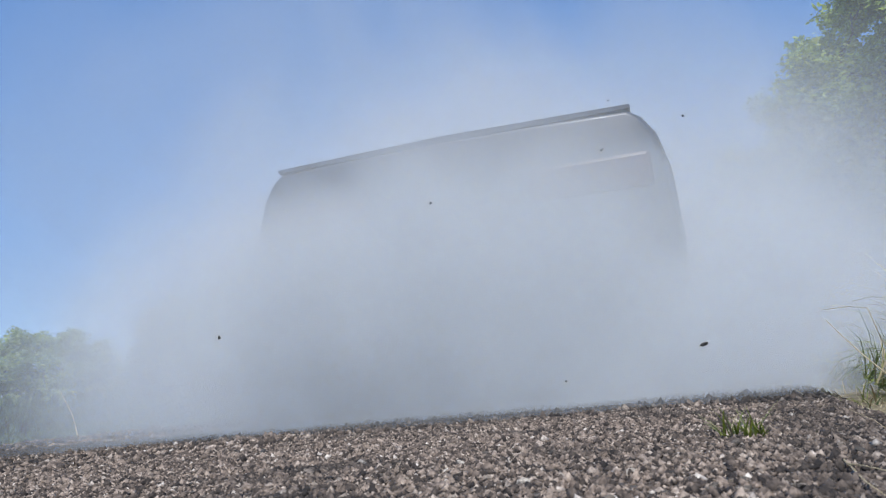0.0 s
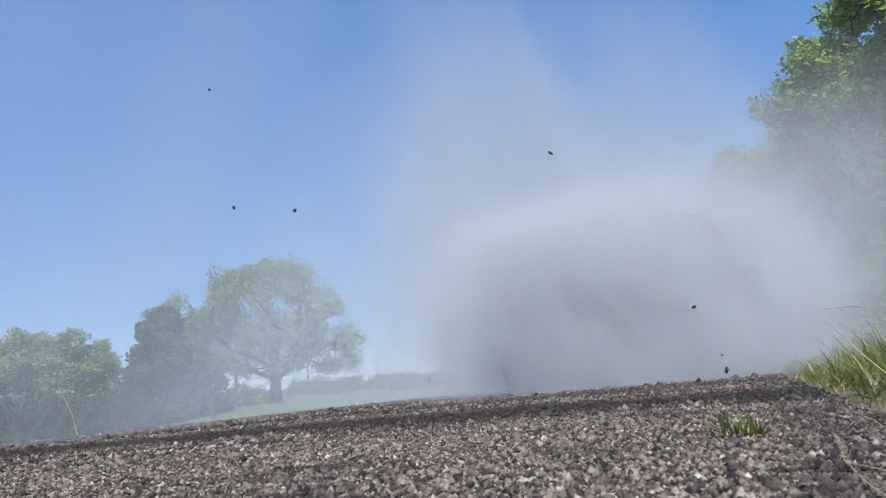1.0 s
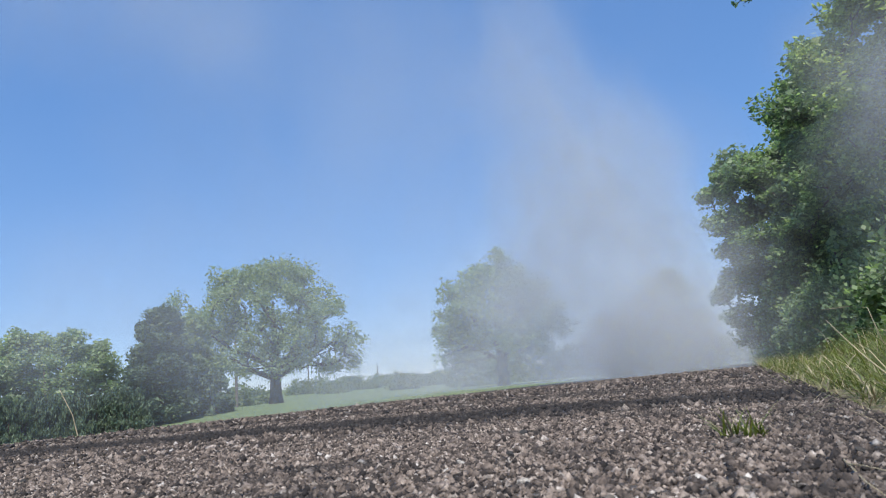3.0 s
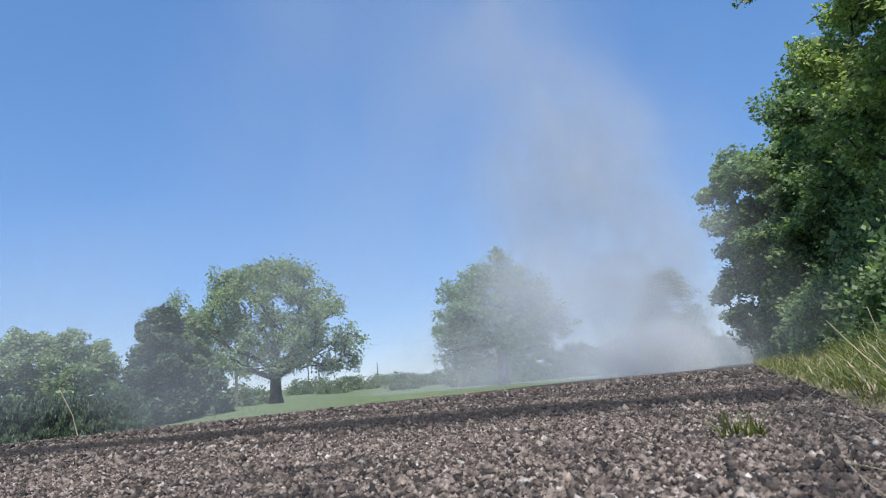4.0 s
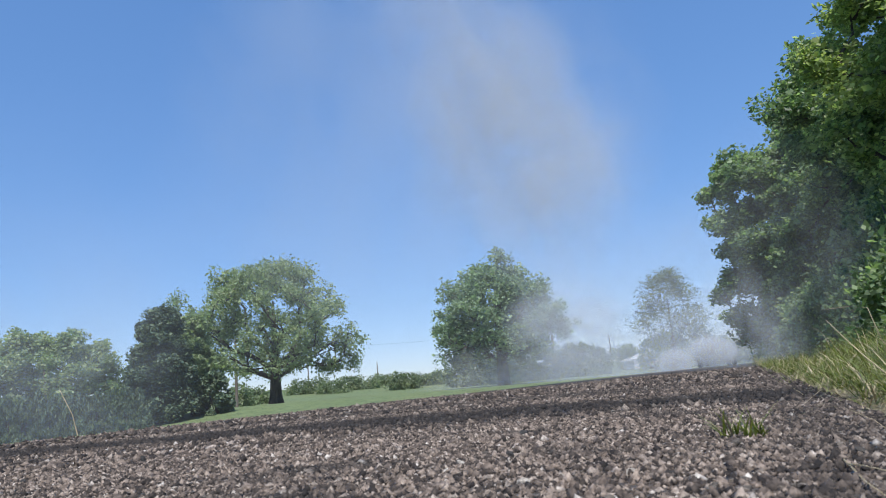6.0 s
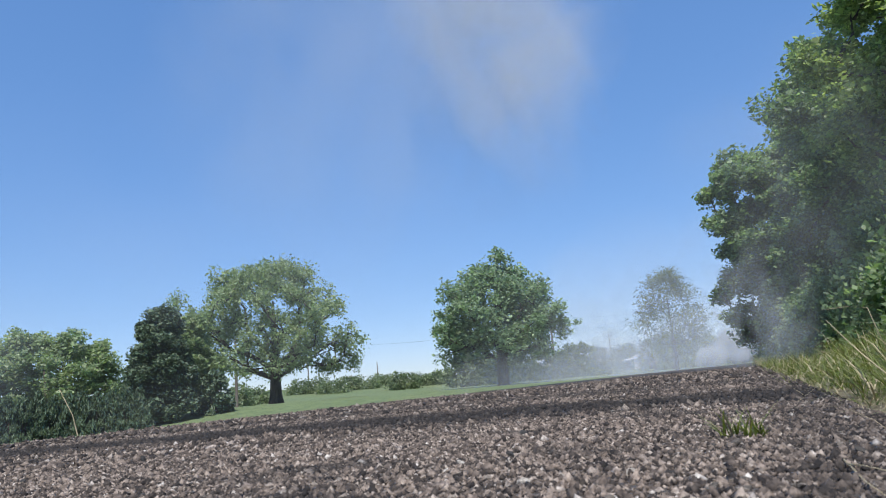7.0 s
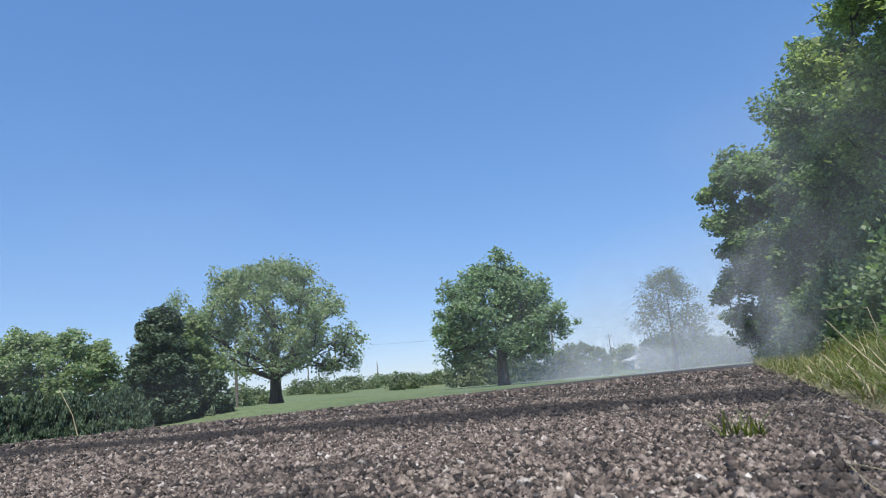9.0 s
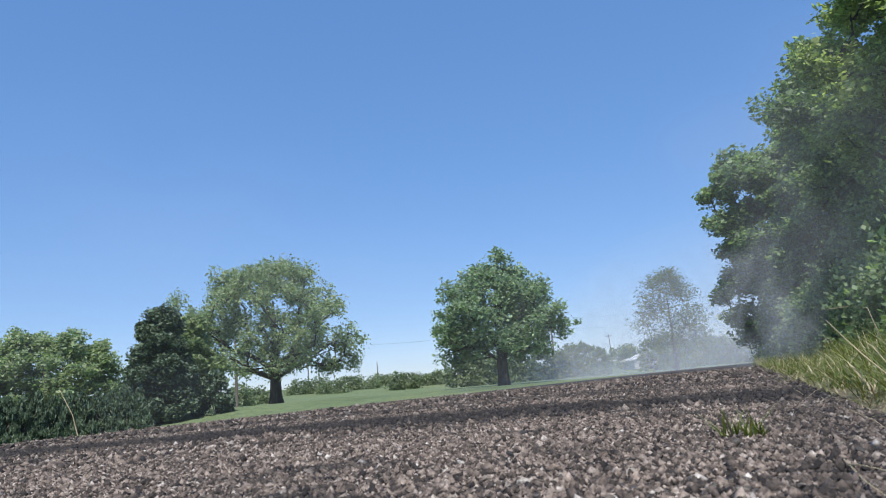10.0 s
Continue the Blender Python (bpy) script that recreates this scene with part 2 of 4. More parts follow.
def tube_into(verts, faces, path, radii, sides=7):
    """A tapered tube along a path, appended to verts and faces."""
    start = len(verts)
    for i, p in enumerate(path):
        a = path[max(i - 1, 0)]
        b = path[min(i + 1, len(path) - 1)]
        d = (b - a).normalized() if (b - a).length > 1e-6 else Vector((0, 0, 1))
        s = d.orthogonal().normalized()
        t = d.cross(s)
        for k in range(sides):
            w = 2 * math.pi * k / sides
            verts.append(p + (s * math.cos(w) + t * math.sin(w)) * radii[i])
    for i in range(len(path) - 1):
        for k in range(sides):
            a, b = start + i * sides + k, start + i * sides + (k + 1) % sides
            faces.append((a, b, b + sides, a + sides))
    faces.append(tuple(start + (len(path) - 1) * sides + k for k in range(sides)))


def box_bm(x0, x1, y0, y1, z0, z1, bevel=0.0):
    bm = bmesh.new()
    bmesh.ops.create_cube(bm, size=1, matrix=Matrix.Translation(((x0 + x1) / 2, (y0 + y1) / 2, (z0 + z1) / 2)) @ Matrix.Diagonal((x1 - x0, y1 - y0, z1 - z0, 1)))
    if bevel:
        bmesh.ops.bevel(bm, geom=list(bm.edges), offset=bevel, segments=2, affect="EDGES", profile=0.5)
    return bm


# ---- ground and road ----
ROAD_L, ROAD_R = -6.3, 0.17


def smooth01(a):
    a = min(1.0, max(0.0, a))
    return a * a * (3 - 2 * a)


def bend(y):
    """The road swings to the right far away."""
    return 0.0 if y < 40 else 0.006 * (y - 40) ** 2 if y < 90 else 15 + 0.6 * (y - 90)


def road_z(x, y):
    return -0.013 * max(0.0, -x - 1.0)


def ground_z(x, y):
    xr = x - bend(y)
    if xr > ROAD_R:
        return -0.03 + 0.25 * smooth01((xr - ROAD_R) / 4.0)
    if xr > ROAD_L:
        return road_z(xr, y) - 0.05
    rise = 4.0 * smooth01((math.hypot(x, y) - 100) / 130)
    drop = 1.5 * smooth01((40 - y) / 22) * smooth01((-x - 8) / 16)
    return -0.10 - drop + rise + 0.15 * smooth01((-xr - 8) / 30) + 0.10 * noise.noise((x * 0.05, y * 0.05, 0)) * smooth01((-xr - 7) / 10)


def make_ground():
    xs = [-2500, -1200, -600, -300, -200, -140, -100, -80] + [-64 + 4 * i for i in range(13)] + [-13, -11, -9.5, -8, -7, -6.5, -6.25, -4, -2, 0.1, 0.2, 0.4, 0.8, 1.4, 2.2, 3.2, 4.5, 6, 9, 14, 22, 40, 80, 160, 400, 1000, 2500]
    ys = [-600, -200, -80, -40, -20, -10, -5] + [-2 + 1.0 * i for i in range(14)] + [13 + 3 * i for i in range(40)] + [140, 160, 190, 230, 300, 400, 600, 1000, 1800, 3000]
    verts = [(x + bend(y), y, ground_z(x + bend(y), y)) for y in ys for x in xs]
    w = len(xs)
    faces = [(j * w + i, j * w + i + 1, (j + 1) * w + i + 1, (j + 1) * w + i) for j in range(len(ys) - 1) for i in range(w - 1)]
    return tagged(new("ground", mesh_of("ground", verts, faces, M_LAWN, True)), "gently rolling green mown field beside the road", "ground", kind="structure")


def make_road():
    xs = [ROAD_L - 0.05, ROAD_L, -5, -4, -3, -2, -1, -0.5, 0.0, ROAD_R - 0.03, ROAD_R + 0.03]
    ys = [-40, -15, -5, -2] + [0.5 * i for i in range(-2, 24)] + [12 + 2 * i for i in range(60)]
    rng = random.Random(4)
    verts = []
    for y in ys:
        wob = rng.uniform(-0.03, 0.03)
        for k, x in enumerate(xs):
            edge = k in (0, len(xs) - 1)
            verts.append((x + bend(y) + (wob if k in (0, 1, len(xs) - 2, len(xs) - 1) else 0), y, road_z(x, y) - (0.06 if edge else 0.0)))
    w = len(xs)
    faces = [(j * w + i, j * w + i + 1, (j + 1) * w + i + 1, (j + 1) * w + i) for j in range(len(ys) - 1) for i in range(w - 1)]
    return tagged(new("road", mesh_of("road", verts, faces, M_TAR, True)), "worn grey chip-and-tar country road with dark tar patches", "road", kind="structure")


ground = make_ground()
road = make_road()

OCTA = np.array([(1, 0, 0), (0, 1, 0), (-1, 0, 0), (0, -1, 0), (0, 0, 1), (0, 0, -1)], dtype=np.float32)
OCTA_F = np.array([(0, 1, 4), (1, 2, 4), (2, 3, 4), (3, 0, 4), (1, 0, 5), (2, 1, 5), (3, 2, 5), (0, 3, 5)])


def chips(name, count, area, near, far, size, seed, left=0.80, right=0.42):
    """Angular road chips strewn over the sector of road in front of the phone, joined."""
    rng = np.random.default_rng(seed)
    d = np.sqrt(rng.uniform(near ** 2, far ** 2, count))
    side = rng.uniform(-left - 0.25, right, count)
    x, y = d * np.sin(side * 1.25), d * np.cos(side * 1.25)
    ok = (x < ROAD_R - 0.01) & (x > ROAD_L)
    x, y = x[ok], y[ok]
    k = len(x)
    s = size * rng.lognormal(0, 0.30, k)
    base = OCTA[None] * (1 + rng.uniform(-0.45, 0.55, (k, 6, 1))) + rng.uniform(-0.5, 0.5, (k, 6, 3))
    base = base * (s[:, None, None] * np.array([1.05, 1.05, 0.8]))
    a = rng.uniform(0, 6.28, k)
    c, si = np.cos(a)[:, None], np.sin(a)[:, None]
    px = base[:, :, 0] * c - base[:, :, 1] * si + x[:, None]
    py = base[:, :, 0] * si + base[:, :, 1] * c + y[:, None]
    pz = base[:, :, 2] + (s * 0.15)[:, None] - 0.013 * np.maximum(0, -x - 1)[:, None]
    v = np.stack([px, py, pz], -1).reshape(-1, 3)
    f = (OCTA_F[None] + 6 * np.arange(k)[:, None, None]).reshape(-1, 3)
    me = bpy.data.meshes.new(name)
    me.vertices.add(len(v))
    me.vertices.foreach_set("co", v.astype(np.float32).ravel())
    me.loops.add(f.size)
    me.loops.foreach_set("vertex_index", f.astype(np.int32).ravel())
    me.polygons.add(len(f))
    me.polygons.foreach_set("loop_start", np.arange(0, f.size, 3, dtype=np.int32))
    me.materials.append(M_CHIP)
    me.update(calc_edges=True)
    if far < 2:
        me.shade_smooth()
    return under(name, me, road, kind="stuff")


chips("chippings", 104000, 0, 0.40, 1.65, 0.0030, 1)
chips("chippings", 66000, 0, 1.6, 4.4, 0.0055, 2)
chips("chippings", 30000, 0, 4.2, 13.0, 0.0125, 3)


def loose_stones(count):
    """The nearest chips, each a piece of its own."""
    rnd = random.Random(77)
    shapes = []
    for i in range(8):
        bm = bmesh.new()
        bmesh.ops.create_icosphere(bm, subdivisions=1, radius=1.0)
        for v in bm.verts:
            v.co *= 1 + 0.45 * noise.noise(v.co * 1.3 + Vector((i * 5.1, 0, 0)))
            v.co.z *= 0.62
        me = bpy.data.meshes.new("stone")
        bm.to_mesh(me)
        bm.free()
        me.materials.append(M_STONE)
        shapes.append(me)
    for i in range(count):
        d, a = math.sqrt(rnd.uniform(0.46 ** 2, 0.95 ** 2)), radians(rnd.uniform(-8, 58))
        ob = under("stone", shapes[i % 8], road)
        r = 0.0032 * rnd.lognormvariate(0, 0.3)
        ob.scale = (r, r, r)
        ob.location = (-math.sin(a) * d, math.cos(a) * d, r * 0.42)
        ob.rotation_euler = (rnd.uniform(-.4, .4), rnd.uniform(-.4, .4), rnd.uniform(0, 6.28))


loose_stones(300)


# ---- trees ----
def leaf_quads(rng, centres, per, spread, size, facing=0.6, upright=False):
    """Leaf-like quads scattered round the centres (n, 3), turned more or less to the light; upright: narrow sprays that point up."""
    c = np.repeat(np.asarray(centres), per, axis=0)
    k = len(c)
    sp = np.repeat(np.broadcast_to(np.asarray(spread, dtype=float), (len(centres),)), per)
    off = rng.normal(0, 1, (k, 3))
    off /= np.maximum(1e-6, np.linalg.norm(off, axis=1))[:, None]
    off *= (rng.uniform(0, 1, k) ** 0.45 * sp)[:, None] * np.array([1, 1, 1.5 if upright else 1.0])
    p = c + off
    nrm = rng.normal(0, 1, (k, 3))
    nrm /= np.linalg.norm(nrm, axis=1)[:, None]
    nrm += facing * np.array(SUN_DIR)
    u = rng.normal(0, 0.35, (k, 3)) + np.array([0, 0, 1.0]) if upright else rng.normal(0, 1, (k, 3))
    w = np.cross(u, nrm)
    w /= np.maximum(1e-6, np.linalg.norm(w, axis=1))[:, None]
    u = np.cross(nrm, w) if not upright else u
    u /= np.maximum(1e-6, np.linalg.norm(u, axis=1))[:, None]
    s = (size * rng.lognormal(0, 0.3, k))[:, None]
    broad = 0.28 if upright else 0.62
    return np.stack([p - u * s, p + w * s * broad + u * s * 0.15, p + u * s, p - w * s * broad + u * s * 0.15], 1)


def tree(name, spot, height, rx, lobes, leaf, size, per, seed, label, trunk_r, fork=0.25, lean=0.0, category="tree", clump=0.11, low=0.22, wood=M_BARK, group="", dense=34, mains=9):
    """A broad-leaved tree: tapered trunk, limbs that reach into each lobe of the crown, leaves in clumps.
    lobes: (side, depth, height, radius) as shares of the crown's half width and the tree's height."""
    rng = np.random.default_rng(seed)
    rnd = random.Random(seed)
    thing = new(name)
    thing.matrix_basis = Matrix.Translation(spot) @ Matrix.Rotation(math.atan2(-spot[0], spot[1]), 4, "Z")
    tagged(thing, label, category, group)
    verts, faces = [], []
    top = Vector((lean, 0, height * 0.72))
    path = [Vector((0, 0, -0.3)), Vector((0, 0, height * 0.06)), Vector((lean * 0.2, 0, height * fork)), Vector((lean * 0.6, 0.1, height * 0.5)), top]
    tube_into(verts, faces, path, [trunk_r * 1.5, trunk_r, trunk_r * 0.85, trunk_r * 0.5, trunk_r * 0.15], 9)
    centres, spreads = [], []
    limb_count = 0
    joints = []
    for num, (sx, sy, sz, sr) in enumerate(lobes):
        lobe = Vector((sx * rx, sy * rx, sz * height))
        r = sr * rx
        thick = trunk_r * (0.46 if num < mains else 0.2)
        if num < mains or not joints:
            start = Vector((lean * 0.3, 0, height * min(fork + 0.35 * max(0.0, sz - 0.45), 0.6)))
        else:
            start = min(joints, key=lambda q: (q - lobe).length + (0.6 * rx if q.z > lobe.z + 0.05 * height else 0))
        gap = lobe - start
        mid = start + Vector((gap.x * 0.55, gap.y * 0.55, gap.z * 0.42)) + Vector((rnd.uniform(-.1, .1), rnd.uniform(-.1, .1), rnd.uniform(-0.05, .05))) * gap.length * 0.6
        quarter = start.lerp(mid, 0.5) + Vector((rnd.uniform(-.05, .05), rnd.uniform(-.05, .05), rnd.uniform(-.03, .08))) * gap.length
        tube_into(verts, faces, [start, quarter, mid, mid.lerp(lobe, 0.5) + Vector((rnd.uniform(-.08, .08), 0, rnd.uniform(-.03, .08))) * gap.length, lobe], [thick, thick * 0.8, thick * 0.6, thick * 0.38, thick * 0.12], 6)
        joints += [quarter, mid, mid.lerp(lobe, 0.5)]
        n = max(6, int(dense * sr * sr / 0.16))
        for _ in range(n):
            d = Vector((rnd.gauss(0, 1), rnd.gauss(0, 1), rnd.gauss(0, 1))).normalized() * (r * rnd.uniform(0.35, 1.0) ** 0.6)
            d.z *= 0.8
            q = lobe + d
            if q.z < low * height:
                q.z = low * height + rnd.uniform(0, 0.06) * height
            centres.append(q)
            spreads.append(clump * rx * rnd.uniform(0.7, 1.5))
            if limb_count < 160 and rnd.random() < 0.5:
                limb_count += 1
                a = mid.lerp(lobe, rnd.uniform(0.1, 0.9))
                tube_into(verts, faces, [a, a.lerp(q, 0.5) + Vector((0, 0, rnd.uniform(-.02, .03) * height)), q], [trunk_r * 0.14, trunk_r * 0.09, trunk_r * 0.03], 4)
    quads = leaf_quads(rng, np.array([tuple(c) for c in centres]), per, np.array(spreads), size)
    # fit the crown to the tree's true height and width
    flat = quads.reshape(-1, 3)
    grow = np.array([rx / np.percentile(np.abs(flat[:, 0]), 98.3), rx / np.percentile(np.abs(flat[:, 0]), 98.3), height / np.percentile(flat[:, 2], 99.7)])
    quads = quads * grow
    verts = [Vector((v.x * grow[0], v.y * grow[1], v.z * grow[2])) if v.z > 0.1 else v for v in verts]
    under("trunk", mesh_of("trunk", verts, faces, wood, True), thing, "rough dark grey-brown bark")
    under("crown", soup("crown", quads, 4, leaf), thing)
    return thing


def lobes_in(seed, count, bottom, topz, width_at, r0, r1, depth=0.8):
    """Random lobes in an envelope; width_at(share of height) gives the half width as a share of rx."""
    rnd = random.Random(seed)
    out = []
    for i in range(count):
        z = bottom + (topz - bottom) * (i + rnd.random()) / count
        w = width_at(z)
        a = rnd.uniform(0, 6.28)
        d = w * math.sqrt(rnd.uniform(0.15, 1.0)) * 0.85
        out.append((math.cos(a) * d, math.sin(a) * d * depth, z, rnd.uniform(r0, r1)))
    return out


def spot(deg, dist):
    """A place on the ground: degrees to the left of the road's direction, metres from the phone."""
    x, y = -math.sin(radians(deg)) * dist, math.cos(radians(deg)) * dist
    return Vector((x, y, ground_z(x, y)))


# field trees
def shape(*stops):
    """Half width by height, linear between stops (height, width)."""
    hs, ws = [q[0] for q in stops], [q[1] for q in stops]
    return lambda z: float(np.interp(z, hs, ws))


OAK_MAINS = [(-0.75, 0.1, 0.36, 0.14), (0.72, -0.1, 0.40, 0.14), (-0.70, -0.2, 0.62, 0.14), (0.68, 0.2, 0.66, 0.14), (-0.38, 0.2, 0.82, 0.14), (0.40, -0.2, 0.86, 0.14), (0.02, 0.1, 0.90, 0.14), (0.1, -0.6, 0.55, 0.14), (-0.1, 0.6, 0.6, 0.14)]
OAK_SHAPE = shape((0.18, 0.72), (0.30, 0.98), (0.5, 1.03), (0.66, 1.0), (0.78, 0.9), (0.88, 0.7), (0.95, 0.45), (1.0, 0.2))
OAK = OAK_MAINS + lobes_in(21, 175, 0.22, 0.97, OAK_SHAPE, 0.075, 0.13, 0.9) + [(-0.95, 0, 0.44, 0.09), (-0.96, 0.1, 0.56, 0.09), (-0.93, -0.1, 0.70, 0.09), (-0.9, 0, 0.76, 0.07), (-0.85, 0, 0.31, 0.1), (-0.8, 0.2, 0.24, 0.08), (0.93, 0, 0.42, 0.09), (0.92, 0.1, 0.30, 0.08), (0.85, 0, 0.22, 0.06)]
OAK = [(x * 1.02 - 0.06, y, z, r) for x, y, z, r in OAK]
tree("spreading_tree", spot(37.4, 60), 12.1, 7.7, OAK, M_LEAF_OAK, 0.1, 42, 11, "large spreading broad-leaved tree with open light green crown on the field", 0.50, 0.17, clump=0.078, low=0.19, dense=52)
MAPLE_MAINS = [(-0.70, 0, 0.48, 0.18), (0.66, -0.1, 0.50, 0.18), (-0.45, -0.3, 0.70, 0.18), (0.50, 0, 0.74, 0.18), (0.08, 0, 0.90, 0.14), (0.09, 0, 0.98, 0.07), (-0.3, 0.3, 0.36, 0.2), (0.3, -0.3, 0.38, 0.2), (0, -0.5, 0.6, 0.2)]
MAPLE = MAPLE_MAINS + lobes_in(22, 120, 0.24, 0.86, shape((0.18, 0.6), (0.3, 0.82), (0.5, 0.98), (0.66, 0.88), (0.78, 0.68), (0.9, 0.3)), 0.10, 0.18, 0.9) + [(-0.74, 0, 0.25, 0.1), (-0.62, 0, 0.19, 0.09), (-0.5, 0.2, 0.22, 0.1), (0.9, 0, 0.44, 0.12), (0.8, 0, 0.36, 0.1), (0.12, 0, 0.95, 0.1)]
tree("round_tree", spot(18.9, 55), 10.5, 4.9, MAPLE, M_LEAF_MAPLE, 0.105, 36, 12, "rounded dark green broad-leaved tree standing alone on the field", 0.38, 0.18, clump=0.10, low=0.17, dense=52)
SLIM = lobes_in(5, 130, 0.26, 0.97, shape((0.24, 0.5), (0.38, 1.0), (0.55, 0.95), (0.72, 0.7), (0.86, 0.42), (1.0, 0.05)), 0.09, 0.15)
tree("slender_tree", spot(5.15, 70), 9.9, 3.3, SLIM, M_LEAF_SILVER, 0.075, 13, 13, "slender airy pale-leaved tree beside the far road", 0.13, 0.25, clump=0.2, low=0.23, dense=44)
TALL = lobes_in(6, 95, 0.04, 0.97, shape((0, 1.0), (0.35, 0.95), (0.6, 0.78), (0.8, 0.55), (0.92, 0.38), (1.0, 0.2)), 0.14, 0.26)
tree("upright_tree", spot(45.9, 45), 6.75, 1.85, TALL, M_CONIFER, 0.075, 80, 14, "tall narrow dark green tree with dense leaves", 0.22, 0.1, clump=0.16, low=0.02)
ROUND = lobes_in(7, 110, 0.15, 0.93, shape((0, 0.95), (0.6, 0.95), (0.85, 0.62), (1.0, 0.25)), 0.09, 0.17)
tree("bushy_tree", spot(53.6, 60), 7.0, 5.3, ROUND, M_LEAF_OAK, 0.11, 50, 15, "wide bushy green tree behind the clipped hedge", 0.3, 0.2, clump=0.09, low=0.1)
tree("bushy_tree", spot(61.0, 62), 6.6, 4.6, ROUND, M_LEAF_OAK, 0.11, 50, 16, "wide bushy green tree behind the clipped hedge", 0.3, 0.2, clump=0.09, low=0.1)
tree("light_tree", spot(43.6, 48), 6.3, 1.45, TALL, M_LEAF_OAK, 0.09, 50, 17, "lighter green young tree beside the dark one", 0.15, 0.1, clump=0.16, low=0.06)


# roadside wood along the verge on the right
def wood_tree(x, y, h, rx, seed, per, leaf, size, label, low=0.10):
    lb = lobes_in(seed, 130, low, 0.96, lambda z: 0.98 if z < 0.72 else 0.98 - 1.6 * (z - 0.72), 0.11, 0.21)
    return tree("roadside_tree", Vector((x, y, ground_z(x, y))), h, rx, lb, leaf, size, per, seed, label, 0.2, 0.12, clump=0.10, low=0.05, group="roadside trees", dense=62)


wood_tree(2.1, 29.0, 8.7, 2.6, 31, 60, M_LEAF_WALL, 0.066, "dense dark green roadside tree leaning over the road")
wood_tree(4.9, 24.0, 10.2, 3.3, 32, 66, M_LEAF_WALL, 0.064, "tall dense roadside tree with sunlit crown")
near_tree = wood_tree(4.9, 16.0, 11.0, 2.7, 33, 62, M_LEAF_BRIGHT, 0.048, "bright green roadside tree with sunlit leaves")
wood_tree(6.7, 19.0, 13.0, 3.5, 34, 40, M_LEAF_BRIGHT, 0.06, "tall roadside tree behind the others")
wood_tree(6.6, 12.0, 10.5, 3.2, 35, 80, M_LEAF_BRIGHT, 0.044, "bright green roadside tree with sunlit leaves")

wood_tree(5.2, 35.0, 11.5, 3.4, 37, 26, M_LEAF_WALL, 0.1, "tall roadside tree behind the others")
wood_tree(9.5, 23.0, 12.0, 3.4, 36, 24, M_LEAF_WALL, 0.09, "tall roadside tree behind the others")


def swaying_branch(owner):
    """A leafy branch over the road that the wind lifts and drops; its own origin is where it leaves the tree."""
    rng, rnd = np.random.default_rng(71), random.Random(71)
    limb = new("branch")
    limb.parent = owner
    verts, faces, centres = [], [], []
    path = [Vector((0, 0, 0)), Vector((-0.55, -0.1, 0.05)), Vector((-1.2, -0.2, -0.15)), Vector((-1.8, -0.25, -0.5))]
    tube_into(verts, faces, path, [0.05, 0.035, 0.02, 0.008], 6)
    for i in range(40):
        k = rnd.uniform(0.1, 2.95)
        c = path[int(k)].lerp(path[int(k) + 1], k % 1) + Vector((rnd.gauss(0, 0.12), rnd.gauss(0, 0.25), rnd.gauss(0, 0.12)))
        centres.append(tuple(c))
    under("twig", mesh_of("twig", verts, faces, M_BARK, True), limb)
    under("leaf_spray", soup("leaf_spray", leaf_quads(rng, np.array(centres), 16, 0.14, 0.055), 4, M_LEAF_WALL), limb, kind="stuff")
    return limb


branch = swaying_branch(near_tree)


def bush(name, where, h, r, leaf, size, clumps, per, seed, label, squash=1.0, group="", point=0.0):
    """A shrub: a few stems and a dense uneven mass of leaves; point makes it cone-shaped."""
    rng, rnd = np.random.default_rng(seed), random.Random(seed)
    thing = tagged(new(name), label, "bush", group)
    thing.matrix_basis = Matrix.Translation(where)
    verts, faces, centres = [], [], []
    for _ in range(clumps):
        z = rnd.uniform(0.0, 1.0) ** 1.25
        w = r * ((1 - z) ** 0.7 if point else math.sqrt(max(0.05, 1 - z * z * 0.9)))
        a, d = rnd.uniform(0, 6.28), rnd.uniform(0.5, 1.0)
        centres.append(Vector((math.cos(a) * w * d, math.sin(a) * w * d * squash, z * h)))
    for c in centres[:8]:
        tube_into(verts, faces, [Vector((0, 0, -0.1)), c * 0.5, c], [0.03 * h * 0.5, 0.02 * h * 0.5, 0.006 * h], 5)
    under("stems", mesh_of("stems", verts, faces, M_BARK, True), thing)
    quads = leaf_quads(rng, np.array([tuple(c) for c in centres]), per, r * (0.2 if point else 0.3), size, upright=bool(point))
    under("foliage", soup("foliage", quads, 4, leaf), thing)
    return thing


for i, (x, y, h, r) in enumerate([(1.5, 27, 1.8, 1.1), (1.9, 23, 1.6, 1.1), (2.2, 19.5, 1.7, 1.2), (2.6, 16, 1.6, 1.2), (2.7, 13, 1.4, 1.1), (2.6, 10.5, 1.1, 0.9), (2.5, 8.4, 0.8, 0.8), (1.3, 33, 2.4, 1.3), (3.6, 18, 3.2, 1.7), (3.4, 14, 2.8, 1.5), (3.8, 10.5, 2.2, 1.5), (3.3, 23, 3.4, 1.7), (2.3, 36, 4.0, 1.8)]):
    bush("undergrowth_bush", Vector((x, y, ground_z(x, y))), h, r, M_LEAF_WALL, 0.06, 60, 60, 200 + i, "shady green undergrowth bush under the roadside trees", group="roadside undergrowth")
